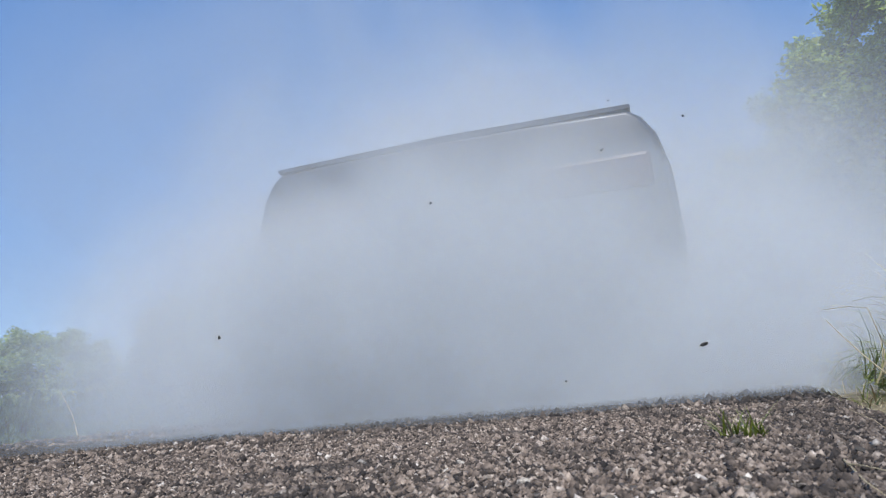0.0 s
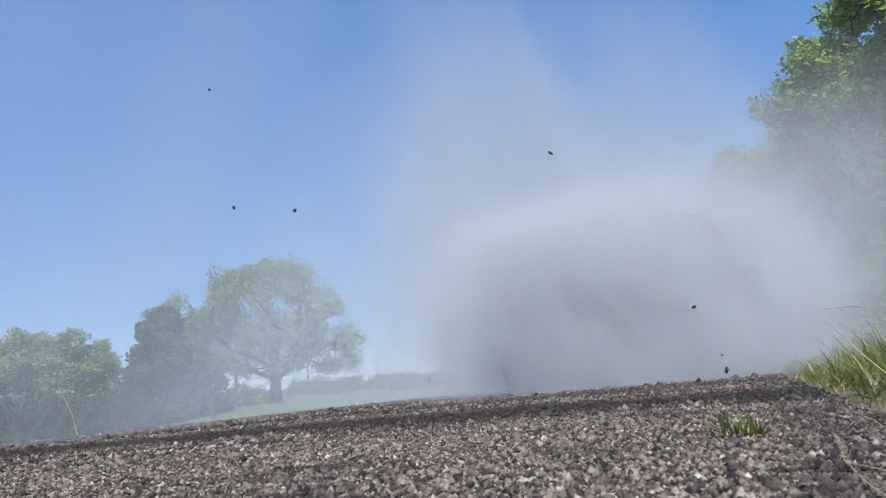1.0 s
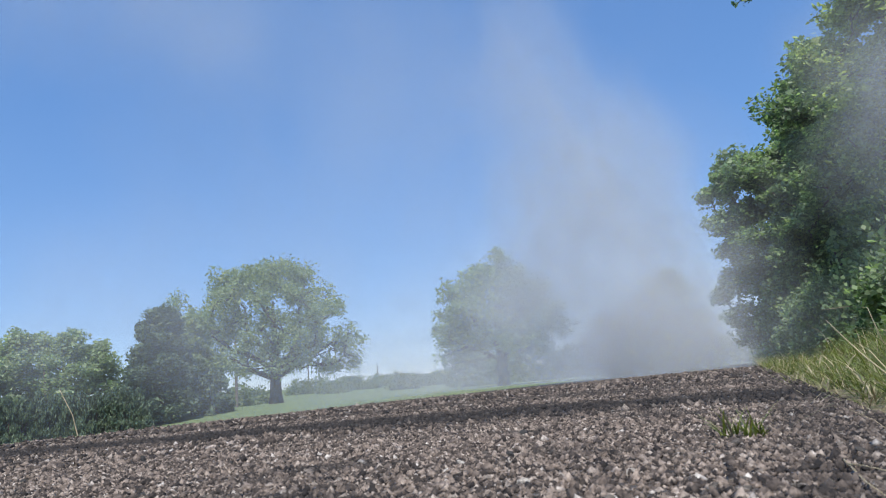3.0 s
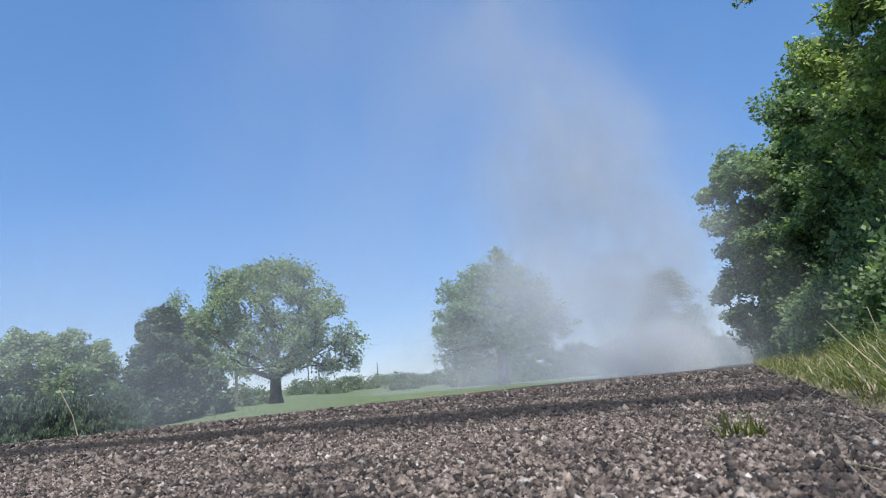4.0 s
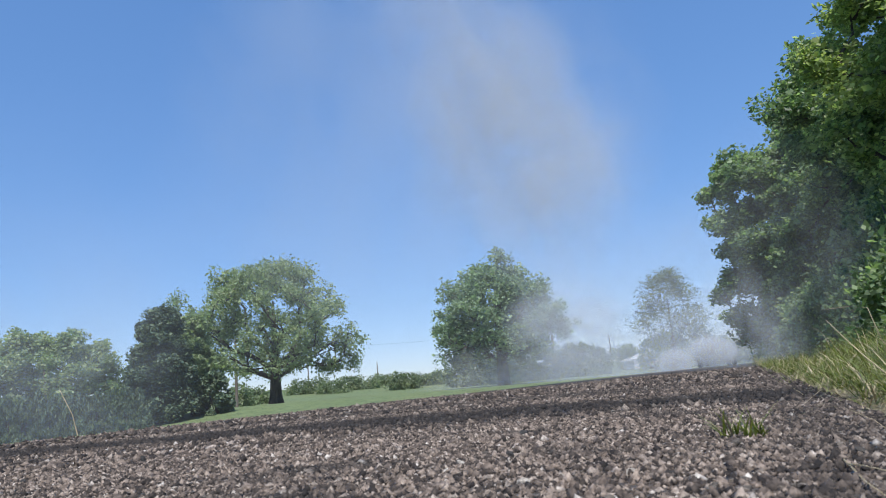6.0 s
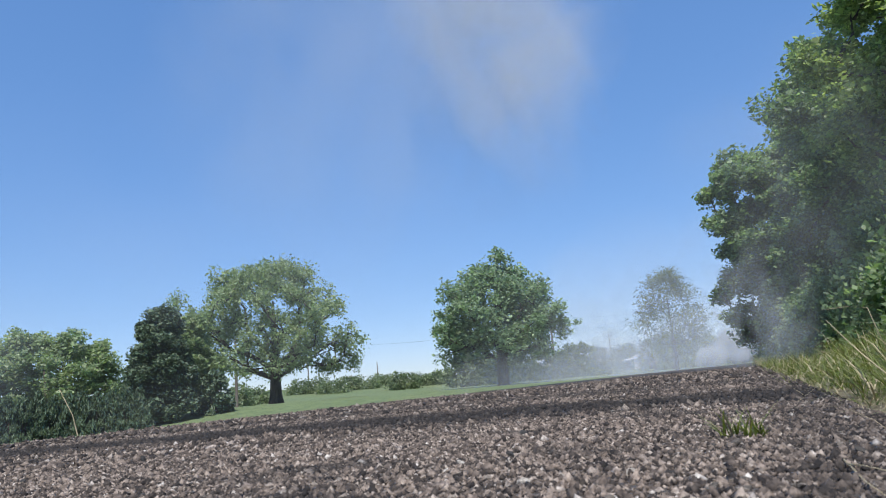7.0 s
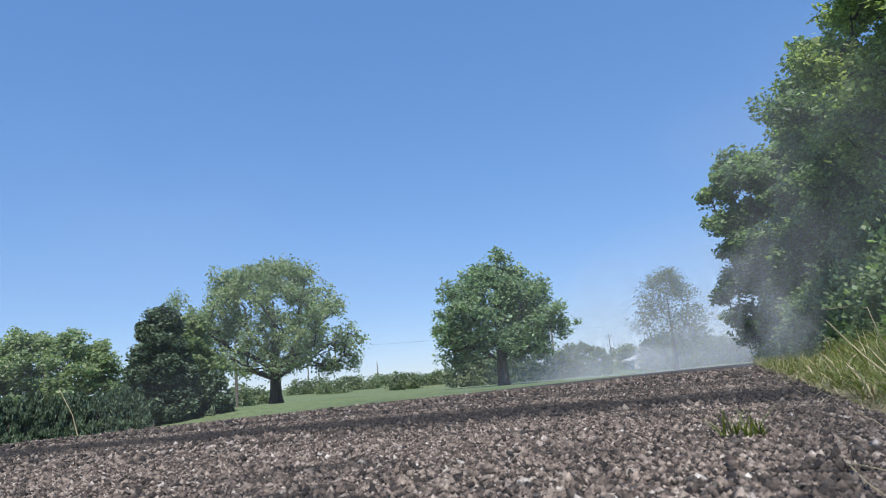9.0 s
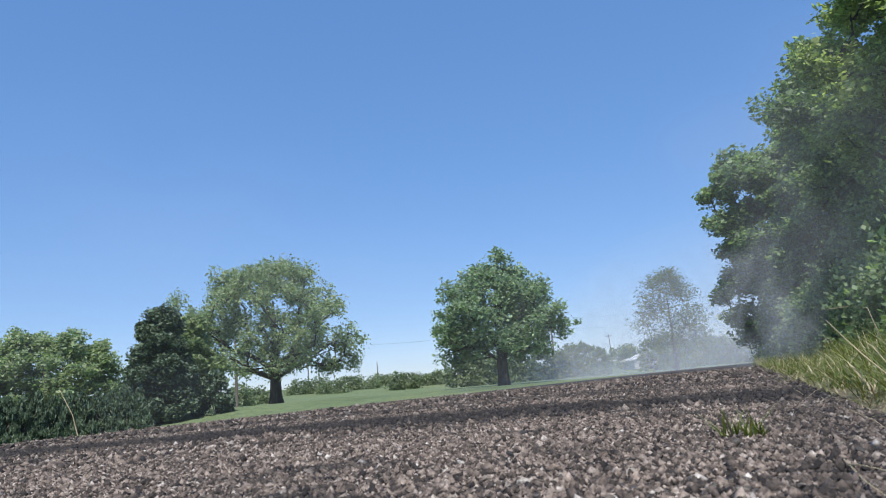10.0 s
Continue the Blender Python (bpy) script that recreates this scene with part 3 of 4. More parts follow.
# clipped conifer hedge by the field
for i in range(15):
    d = 60.5 - i * 0.93
    bush("hedge_conifer", spot(d, 34 + 0.35 * i), 3.0 - 0.045 * i + 0.12 * math.sin(i * 2.1), 0.8, M_CONIFER, 0.085, 90, 80, 240 + i, "dark green conical conifer in a hedge row", group="hedge conifers", point=1.0)
bush("cone_shrub", spot(42.0, 46), 2.5, 1.1, M_CONIFER, 0.1, 50, 60, 262, "dark green rounded conifer shrub")
# far shrubs along the field's end
FAR = [(40.5, 90, 2.4, 3.0), (38.8, 110, 2.3, 3.2), (35.4, 150, 2.8, 4), (34.2, 150, 3.0, 4), (32.8, 140, 2.4, 4), (31.6, 150, 2.6, 3.5), (30.3, 150, 2.4, 4), (28.8, 160, 2.2, 4), (27.4, 130, 3.2, 3), (26.6, 130, 2.8, 2.4), (25.6, 140, 2.4, 3),
       (24.3, 140, 2.6, 3), (22.3, 85, 3.4, 2.6), (21.0, 85, 3.6, 2.4), (19.6, 88, 3.8, 2.6), (18.2, 95, 4.0, 2.8), (16.9, 95, 4.4, 1.9), (15.6, 100, 4.2, 1.9), (14.2, 100, 4.0, 1.8), (13.2, 105, 5.0, 2.0), (12.1, 105, 5.0, 2.2), (11.1, 108, 4.2, 1.8), (9.2, 130, 5.4, 3.0),
       (8.4, 140, 5.2, 3.0), (6.7, 110, 6.0, 2.6), (5.4, 105, 6.6, 2.8), (4.2, 110, 4.6, 2.6), (3.0, 115, 6.2, 3.4), (1.8, 112, 5.0, 3.0), (0.6, 110, 4.0, 3.0), (-0.6, 110, 4.0, 3.0)]
for i, (d, dist, h, r) in enumerate(FAR):
    bush("far_shrub", spot(d, dist), h * (0.74 if d < 10 else 0.92), r, M_FAR_BUSH, 0.2, 44, 40, 300 + i, "hazy green shrub along the far edge of the field", 0.6, "far shrubs")


# ---- poles and wires ----
def utility_pole(deg, dist, h, arm=True, label="weathered wooden utility pole on the field's edge"):
    p = tagged(new("utility_pole"), label, "utility pole", "utility poles")
    p.matrix_basis = Matrix.Translation(spot(deg, dist)) @ pose(0, 0, 0, 0, 0, deg)
    v, f = [], []
    tube_into(v, f, [Vector((0, 0, -0.5)), Vector((0, 0, h * 0.5)), Vector((0, 0, h))], [0.19, 0.16, 0.12], 10)
    under("pole", mesh_of("pole", v, f, M_POLE, True), p)
    if arm:
        part("crossarm", box_bm(-1.1, 1.1, -0.16, -0.06, h - 0.75, h - 0.6, 0.02), M_POLE, p)
        for s in (-1.0, -0.5, 0.5, 1.0):
            v, f = [], []
            tube_into(v, f, [Vector((s, -0.11, h - 0.6)), Vector((s, -0.11, h - 0.5)), Vector((s, -0.11, h - 0.44))], [0.03, 0.06, 0.03], 8)
            under("insulator", mesh_of("insulator", v, f, M_CHROME, True), p)
    return p


POLES = [(40.4, 85, 8.0), (34.8, 180, 6.2), (29.2, 230, 6.6), (14.6, 105, 9.6), (10.05, 225, 8.6)]
for i, (d, dist, h) in enumerate(POLES):
    utility_pole(d, dist, h, i in (3, 4))


def cable(a, b, sag, r):
    v, f = [], []
    pts = [a.lerp(b, k / 14) - Vector((0, 0, sag * 4 * (k / 14) * (1 - k / 14))) for k in range(15)]
    tube_into(v, f, pts, [r] * 15, 4)
    tagged(new("overhead_cable", mesh_of("overhead_cable", v, f, M_WIRE, True)), "thin black overhead cable hung between poles", "cable", "overhead cables")


tip = [spot(d, dist) + Vector((0, 0, h - 0.5)) for d, dist, h in POLES]
cable(tip[0], tip[3], 1.8, 0.012)
cable(tip[3], spot(-3, 96) + Vector((0, 0, 9.0)), 1.0, 0.012)
cable(tip[3] - Vector((0, 0, 1.6)), spot(-3, 96) + Vector((0, 0, 7.4)), 1.0, 0.012)


# ---- far farm shed and parked van ----
def farm_shed():
    s = tagged(new("farm_shed"), "low pale farm shed with white metal roof", "shed")
    s.matrix_basis = Matrix.Translation(spot(7.85, 128)) @ pose(0, 0, 0, 0, 0, 30)
    part("wall", box_bm(-2.4, 2.4, -3, 3, 0, 1.7), M_SIDING, s)
    for side in (-1, 1):
        bm = bmesh.new()
        v = [bm.verts.new(c) for c in ((side * 2.7, -3.3, 1.55), (0, -3.3, 2.6), (0, 3.3, 2.6), (side * 2.7, 3.3, 1.55), (side * 2.7, -3.3, 1.47), (0, -3.3, 2.52), (0, 3.3, 2.52), (side * 2.7, 3.3, 1.47))]
        for q in ((0, 1, 2, 3), (7, 6, 5, 4), (0, 4, 5, 1), (1, 5, 6, 2), (2, 6, 7, 3), (3, 7, 4, 0)):
            bm.faces.new([v[k] for k in q])
        part("roof", bm, M_ROOF, s, "white sheet-metal roof slope")
    part("door", box_bm(-0.6, 0.6, -3.05, -3.0, 0, 1.5), M_BLACK, s)
    return s


farm_shed()


def parked_pickup():
    p = tagged(new("parked_pickup"), "pale parked pickup by the far shed", "pickup")
    p.matrix_basis = Matrix.Translation(spot(6.55, 122)) @ pose(0, 0, 0, 0, 0, 75)
    part("body", box_bm(-0.95, 0.95, -2.6, 2.6, 0.45, 1.15, 0.08), M_SIDING, p)
    cab = part("cab", box_bm(-0.85, 0.85, -0.4, 1.2, 1.1, 1.85, 0.12), M_ROOF, p, "white cab roof")
    part("window", box_bm(-0.87, 0.87, -0.2, 1.0, 1.25, 1.6, 0.02), M_GLASS, cab)
    for x in (-0.85, 0.85):
        for y in (-1.7, 1.7):
            v, f = [], []
            tube_into(v, f, [Vector((x - 0.12, y, 0.37)), Vector((x + 0.12, y, 0.37))], [0.37, 0.37], 16)
            f.append(tuple(range(15, -1, -1)))
            under("wheel", mesh_of("wheel", v, f, M_RUBBER), p)


parked_pickup()


# ---- verge: grass, straw ----
def blades(name, material, parent, rng, n, xs, ys, zs, lengths, width, lean, droop, base=None):
    """Curved tapering blades, four segments each, joined."""
    quads = []
    for i in range(n):
        x, y, z = xs[i], ys[i], zs[i]
        L = lengths[i]
        a = rng.uniform(0, 6.28)
        tilt = abs(rng.normal(lean, 0.25))
        dirv = np.array([math.cos(a), math.sin(a), 0.0])
        sidev = np.array([-math.sin(a), math.cos(a), 0.0])
        p, ang = np.array([x, y, z]), tilt
        w = width * rng.uniform(0.6, 1.4)
        prev = (p - sidev * w, p + sidev * w)
        for k in range(4):
            ang += droop * rng.uniform(0.4, 1.5)
            p = p + (dirv * math.sin(ang) + np.array([0, 0, 1]) * math.cos(ang)) * L / 4
            ww = w * (1 - (k + 1) / 4) ** 0.7 + 0.0002
            cur = (p - sidev * ww, p + sidev * ww)
            quads.append((prev[0], prev[1], cur[1], cur[0]))
            prev = cur
    return np.array(quads)


def welded(name, quads, material):
    """Four stacked quads a blade, welded so that a blade is one island."""
    q = np.asarray(quads).reshape(-1, 4, 4, 3)
    n = len(q)
    rows = np.concatenate([q[:, :1, 0:2], q[:, :, 3:1:-1]], axis=1)
    v = rows.reshape(-1, 3)
    f = []
    for k in range(4):
        f.append(np.stack([np.arange(n) * 10 + 2 * k, np.arange(n) * 10 + 2 * k + 1, np.arange(n) * 10 + 2 * k + 3, np.arange(n) * 10 + 2 * k + 2], 1))
    f = np.stack(f, 1).reshape(-1)
    me = bpy.data.meshes.new(name)
    me.vertices.add(len(v))
    me.vertices.foreach_set("co", v.astype(np.float32).ravel())
    me.loops.add(len(f))
    me.loops.foreach_set("vertex_index", f.astype(np.int32))
    me.polygons.add(len(f) // 4)
    me.polygons.foreach_set("loop_start", np.arange(0, len(f), 4, dtype=np.int32))
    me.materials.append(material)
    me.update(calc_edges=True)
    me.shade_smooth()
    return me


def grass_clump(x, y, r, n, length, seed, lean=0.35, width=0.0018, droop=0.18, label="tall green verge grass clump at the road's edge", name="grass_clump", straw=0.12, z=None):
    rng = np.random.default_rng(seed)
    thing = tagged(new(name), label, "grass", "verge grass")
    z0 = ground_z(x, y) if z is None else z
    thing.matrix_basis = Matrix.Translation((x, y, z0))
    a, d = rng.uniform(0, 6.28, n), r * np.sqrt(rng.uniform(0, 1, n))
    L = length * rng.uniform(0.45, 1.15, n)
    k = int(n * straw)
    q = blades("", None, None, rng, n, np.cos(a) * d, np.sin(a) * d, np.full(n, -0.01), L, width, lean, droop)
    q = q.reshape(n, 4, 4, 3)
    under("tuft", welded("tuft", q[k:], M_GRASS), thing, kind="stuff")
    if k:
        under("dry_tuft", welded("dry_tuft", q[:k], M_STRAW), thing, "dry straw-coloured blades", "stuff")
    return thing


def make_verge():
    xs, ys = [0.14, 0.2, 0.3, 0.5, 0.9, 1.5, 2.6], [-40, -25, -15, -8, -5] + [-3 + 0.25 * i for i in range(60)] + [12 + 2 * i for i in range(16)]
    verts = [(x + 0.03 * noise.noise((x * 9, y * 3, 2)), y, (ground_z(x, y) if x > 0.2 else -0.03) + 0.012 + 0.015 * noise.noise((x * 7, y * 7, 0))) for y in ys for x in xs]
    w = len(xs)
    faces = [(j * w + i, j * w + i + 1, (j + 1) * w + i + 1, (j + 1) * w + i) for j in range(len(ys) - 1) for i in range(w - 1)]
    tagged(new("verge", mesh_of("verge", verts, faces, M_SOIL, True)), "dry straw-strewn soil verge along the road", "verge", kind="structure")


make_verge()
verge = []
for i, (x, y, r, n, L) in enumerate([(0.33, 1.18, 0.09, 150, 0.19), (0.46, 1.30, 0.12, 190, 0.21), (0.36, 1.55, 0.11, 200, 0.19), (0.52, 1.75, 0.14, 220, 0.22), (0.34, 1.95, 0.11, 200, 0.17), (0.48, 2.3, 0.16, 260, 0.21), (0.33, 2.6, 0.12, 200, 0.16), (0.72, 2.2, 0.18, 240, 0.24), (0.45, 3.0, 0.17, 260, 0.19),
                                     (0.36, 3.5, 0.14, 220, 0.15), (0.65, 3.4, 0.2, 260, 0.22), (0.42, 4.1, 0.18, 240, 0.17), (0.75, 4.4, 0.25, 260, 0.24), (0.4, 4.9, 0.2, 240, 0.16), (0.45, 5.8, 0.25, 260, 0.17), (0.9, 5.6, 0.3, 260, 0.28), (0.45, 7.0, 0.28, 260, 0.18), (0.95, 7.2, 0.35, 260, 0.3), (0.5, 8.5, 0.33, 260, 0.2), (0.55, 10.3, 0.4, 260, 0.22), (0.6, 12.5, 0.45, 260, 0.24), (0.65, 15, 0.5, 260, 0.26), (0.7, 18, 0.55, 260, 0.28), (0.75, 21.5, 0.6, 240, 0.3), (0.8, 25, 0.6, 240, 0.3), (1.5, 9, 0.5, 280, 0.42), (1.6, 12, 0.6, 280, 0.45), (1.3, 6.5, 0.4, 280, 0.36), (1.1, 4.6, 0.35, 260, 0.3), (0.95, 3.2, 0.25, 240, 0.26)]):
    verge.append(grass_clump(x, y, r, int(n * 1.6), L * 1.4, 500 + i, lean=0.5, droop=0.33, width=0.0011 + 0.0003 * y, straw=0.2))
for i, (x, y) in enumerate([(0.24, 0.95), (0.3, 1.1), (0.25, 1.3), (0.33, 1.5), (0.26, 1.75), (0.3, 2.1), (0.27, 2.6), (0.34, 3.2)]):
    grass_clump(x, y, 0.1, 60, 0.11, 590 + i, lean=1.35, droop=0.03, width=0.0013, straw=0.92, name="straw_litter", label="pale dry straw litter on the verge soil")
edge_rnd = random.Random(8)
for i in range(34):
    y = 0.95 + 0.13 * i + 0.0045 * i * i
    grass_clump(0.215 + edge_rnd.uniform(-0.01, 0.06), y, 0.07 + 0.01 * i ** 0.5, 90, edge_rnd.uniform(0.05, 0.12), 540 + i, lean=0.6, droop=0.25, width=0.001 + 0.0003 * y, straw=0.45, label="short half-dry grass at the road's edge")
grass_clump(-0.02, 0.95, 0.028, 80, 0.058, 601, 0.4, 0.0013, 0.2, "small green grass tuft growing through the road", "grass_tuft", 0.2, z=0.0)


def long_stem(points, r, material, label, name="dry_stem"):
    v, f = [], []
    tube_into(v, f, [Vector(p) for p in points], [r * (1 - 0.6 * k / (len(points) - 1)) for k in range(len(points))], 6)
    return tagged(new(name, mesh_of(name, v, f, material, True)), label, "plant stem")


long_stem([(0.2, 0.95, 0.0), (0.15, 0.989, 0.062), (0.134, 1.011, 0.085), (0.12, 1.043, 0.11), (0.106, 1.075, 0.137)], 0.0011, M_STRAW, "dry pale grass stalk leaning over the road")
long_stem([(0.3, 1.6, 0.0), (0.244, 1.581, 0.112), (0.232, 1.583, 0.175), (0.199, 1.588, 0.182), (0.151, 1.593, 0.181)], 0.0011, M_STRAW, "thin bent dry grass stem")
long_stem([(0.057, 0.617, 0.008), (0.065, 0.596, 0.009), (0.076, 0.575, 0.008)], 0.0007, M_STRAW, "dry straw lying on the road")
long_stem([(0.058, 0.657, 0.006), (0.058, 0.547, 0.006), (0.062, 0.496, 0.005)], 0.0007, M_STRAW, "dry straw lying on the road")
long_stem([(-6.32, 5.05, -0.12), (-6.4, 5.03, 0.15), (-6.5, 4.95, 0.42)], 0.007, M_STRAW, "leaning dry stick at the road's far edge")


# ---- the car ----
def loft(stations, close=True):
    """A closed hull through half-sections, mirrored; stations: (y, [(x, z) from the sill up to the middle])."""
    bm = bmesh.new()
    rings = []
    for y, half in stations:
        ring = [bm.verts.new((x, y, z)) for x, z in half] + [bm.verts.new((-x, y, z)) for x, z in reversed(half)]
        rings.append(ring)
    n = len(rings[0])
    for a, b in zip(rings, rings[1:]):
        for k in range(n):
            bm.faces.new((a[k], a[(k + 1) % n], b[(k + 1) % n], b[k]))
    bm.faces.new(rings[0][::-1])
    bm.faces.new(rings[-1])
    bmesh.ops.recalc_face_normals(bm, faces=bm.faces)
    return bm


def half_body(w, zb, zt, top, mid=0.56):
    return [(w * 0.86, zb), (w * 0.97, zb + 0.10), (w, mid), (w * 0.985, (mid + zt) / 2 + 0.03), (w * 0.945, zt - 0.11), (top + 0.045, zt - 0.035), (top, zt), (top * 0.5, zt + 0.012), (0.02, zt + 0.016)]


def make_car():
    car = tagged(new("coupe_car"), "dark grey two-door car with rear spoiler speeding away in dust", "car")
    hull = loft([(0.0, half_body(0.925, 0.42, 1.125, 0.785)), (0.05, half_body(0.945, 0.32, 1.138, 0.80)), (0.2, half_body(0.95, 0.26, 1.14, 0.80)), (0.7, half_body(0.96, 0.24, 1.14, 0.80)), (1.3, half_body(0.965, 0.22, 1.08, 0.80)), (2.3, half_body(0.94, 0.2, 1.0, 0.80)),
                 (3.3, half_body(0.94, 0.2, 1.0, 0.78)), (4.1, half_body(0.95, 0.22, 0.95, 0.74)), (4.65, half_body(0.90, 0.26, 0.86, 0.66)), (4.9, half_body(0.76, 0.34, 0.72, 0.5))])
    body = part("body", hull, M_PAINT, car, "dark grey metallic painted body")
    body.data.shade_smooth()
    b = body.modifiers.new("soft", "BEVEL")
    b.width, b.segments, b.angle_limit = 0.02, 2, radians(35)

    def half_cab(w, zb, zt):
        return [(w, zb), (w * 0.97, zb + (zt - zb) * 0.4), (w * 0.88, zb + (zt - zb) * 0.85), (w * 0.78, zt), (w * 0.4, zt + 0.015), (0.02, zt + 0.02)]

    cab = part("cabin", loft([(0.75, half_cab(0.72, 1.05, 1.10)), (1.5, half_cab(0.76, 1.0, 1.37)), (2.0, half_cab(0.77, 0.98, 1.44)), (2.6, half_cab(0.76, 0.96, 1.42)), (3.45, half_cab(0.72, 0.95, 0.99))]), M_PAINT, car)
    cab.data.shade_smooth()

    def slab(name, corners, depth, material, parent, label=""):
        bm = bmesh.new()
        a = [Vector(c) for c in corners]
        nrm = (a[1] - a[0]).cross(a[2] - a[0]).normalized() * depth
        lo, hi = [bm.verts.new(c) for c in a], [bm.verts.new(c + nrm) for c in a]
        bm.faces.new(lo[::-1])
        bm.faces.new(hi)
        k = len(a)
        for i in range(k):
            bm.faces.new((lo[i], lo[(i + 1) % k], hi[(i + 1) % k], hi[i]))
        return part(name, bm, material, parent, label)

    slab("rear_window", [(-0.62, 0.85, 1.165), (0.62, 0.85, 1.165), (0.54, 1.42, 1.375), (-0.54, 1.42, 1.375)], 0.02, M_GLASS, car, "dark tinted sloping rear window")
    slab("windscreen", [(-0.54, 2.66, 1.43), (0.54, 2.66, 1.43), (0.64, 3.38, 1.06), (-0.64, 3.38, 1.06)], 0.02, M_GLASS, car)
    for s in (-1, 1):
        pts = [(s * 0.765, 1.35, 1.08), (s * 0.775, 2.9, 1.06), (s * 0.715, 2.5, 1.34), (s * 0.715, 1.65, 1.33)]
        slab("side_window", pts if s > 0 else pts[::-1], 0.02, M_GLASS, car)
        m = part("wing_mirror", box_bm(s * 1.0 - 0.10, s * 1.0 + 0.10, 2.86, 3.0, 1.0, 1.14, 0.03), M_PAINT, car)
        part("mirror_glass", box_bm(s * 1.0 - 0.08, s * 1.0 + 0.08, 2.852, 2.86, 1.02, 1.12), M_CHROME, m)
        part("tail_light", box_bm(*sorted((s * 0.36, s * 0.86)), -0.012, 0.1, 0.80, 0.95, 0.02), M_TAIL, car, "red tail light lens")
        v, f = [], []
        tube_into(v, f, [Vector((s * 0.55, -0.06, 0.30)), Vector((s * 0.55, 0.3, 0.30))], [0.05, 0.05], 14)
        under("exhaust_pipe", mesh_of("exhaust_pipe", v, f, M_CHROME, True), car, "chrome exhaust tip")
        part("spoiler_post", box_bm(*sorted((s * 0.60, s * 0.66)), 0.04, 0.2, 1.08, 1.145, 0.01), M_PAINT, car)
    wing = loft([(0.005, [(0.80, 1.138), (0.805, 1.148), (0.80, 1.155), (0.02, 1.170)]), (0.10, [(0.80, 1.130), (0.805, 1.142), (0.80, 1.157), (0.02, 1.172)]), (0.22, [(0.78, 1.125), (0.785, 1.130), (0.78, 1.145), (0.02, 1.160)])])
    part("spoiler", wing, M_PAINT, car, "slim rear spoiler lip")
    part("rear_bumper", box_bm(-0.88, 0.88, -0.05, 0.2, 0.36, 0.62, 0.05), M_PAINT, car)
    part("diffuser", box_bm(-0.7, 0.7, -0.03, 0.2, 0.24, 0.37, 0.02), M_BLACK, car)
    plate = part("number_plate", box_bm(-0.16, 0.16, -0.062, -0.052, 0.45, 0.56), M_PLATE, car, "white number plate with dark bars")
    part("plate_bar", box_bm(-0.12, 0.12, -0.066, -0.063, 0.485, 0.525), M_INK, plate)
    wheels = []
    for s in (-1, 1):
        for y in (0.95, 3.85):
            w = new("wheel")
            w.parent = car
            tyre = bmesh.new()
            segs, prof = 40, [(0.22, -0.11), (0.30, -0.125), (0.335, -0.105), (0.345, -0.05), (0.345, 0.05), (0.335, 0.105), (0.30, 0.125), (0.22, 0.11)]
            rings = [[tyre.verts.new((px, pr * math.cos(6.28318 * k / segs), pr * math.sin(6.28318 * k / segs))) for pr, px in prof] for k in range(segs)]
            for k in range(segs):
                for j in range(len(prof)):
                    tyre.faces.new((rings[k][j], rings[k][(j + 1) % len(prof)], rings[(k + 1) % segs][(j + 1) % len(prof)], rings[(k + 1) % segs][j]))
            bmesh.ops.recalc_face_normals(tyre, faces=tyre.faces)
            part("tyre", tyre, M_RUBBER, w, "black rubber tyre")
            rim = bmesh.new()
            bmesh.ops.create_cone(rim, cap_ends=True, segments=32, radius1=0.07, radius2=0.06, depth=0.16, matrix=Matrix.Rotation(math.pi / 2, 4, "Y"))
            for k in range(5):
                m = Matrix.Rotation(6.28318 * k / 5, 4, "X") @ Matrix.Translation((s * 0.06, 0, 0.14)) @ Matrix.Diagonal((0.03, 0.06, 0.2, 1))
                bmesh.ops.create_cube(rim, size=1, matrix=m)
            part("rim", rim, M_RIM, w, "five-spoke alloy rim")
            wheels.append((w, s * 0.83, y))
    return car, wheels


car, wheels = make_car()


# ---- dust in the air and flung pebbles ----
def puff_mesh(seed):
    bm = bmesh.new()
    bmesh.ops.create_uvsphere(bm, u_segments=32, v_segments=20, radius=1.0)
    for v in bm.verts:
        v.co *= 1.0 - 0.12 * abs(noise.noise(v.co * 2.3 + Vector((seed, 0, 0)))) * abs(v.co.y)
    me = bpy.data.meshes.new("dust_puff")
    bm.to_mesh(me)
    bm.free()
    me.materials.append(M_DUST)
    me.shade_smooth()
    return me


PUFFS = [puff_mesh(i * 7.3) for i in range(3)]
airborne = []


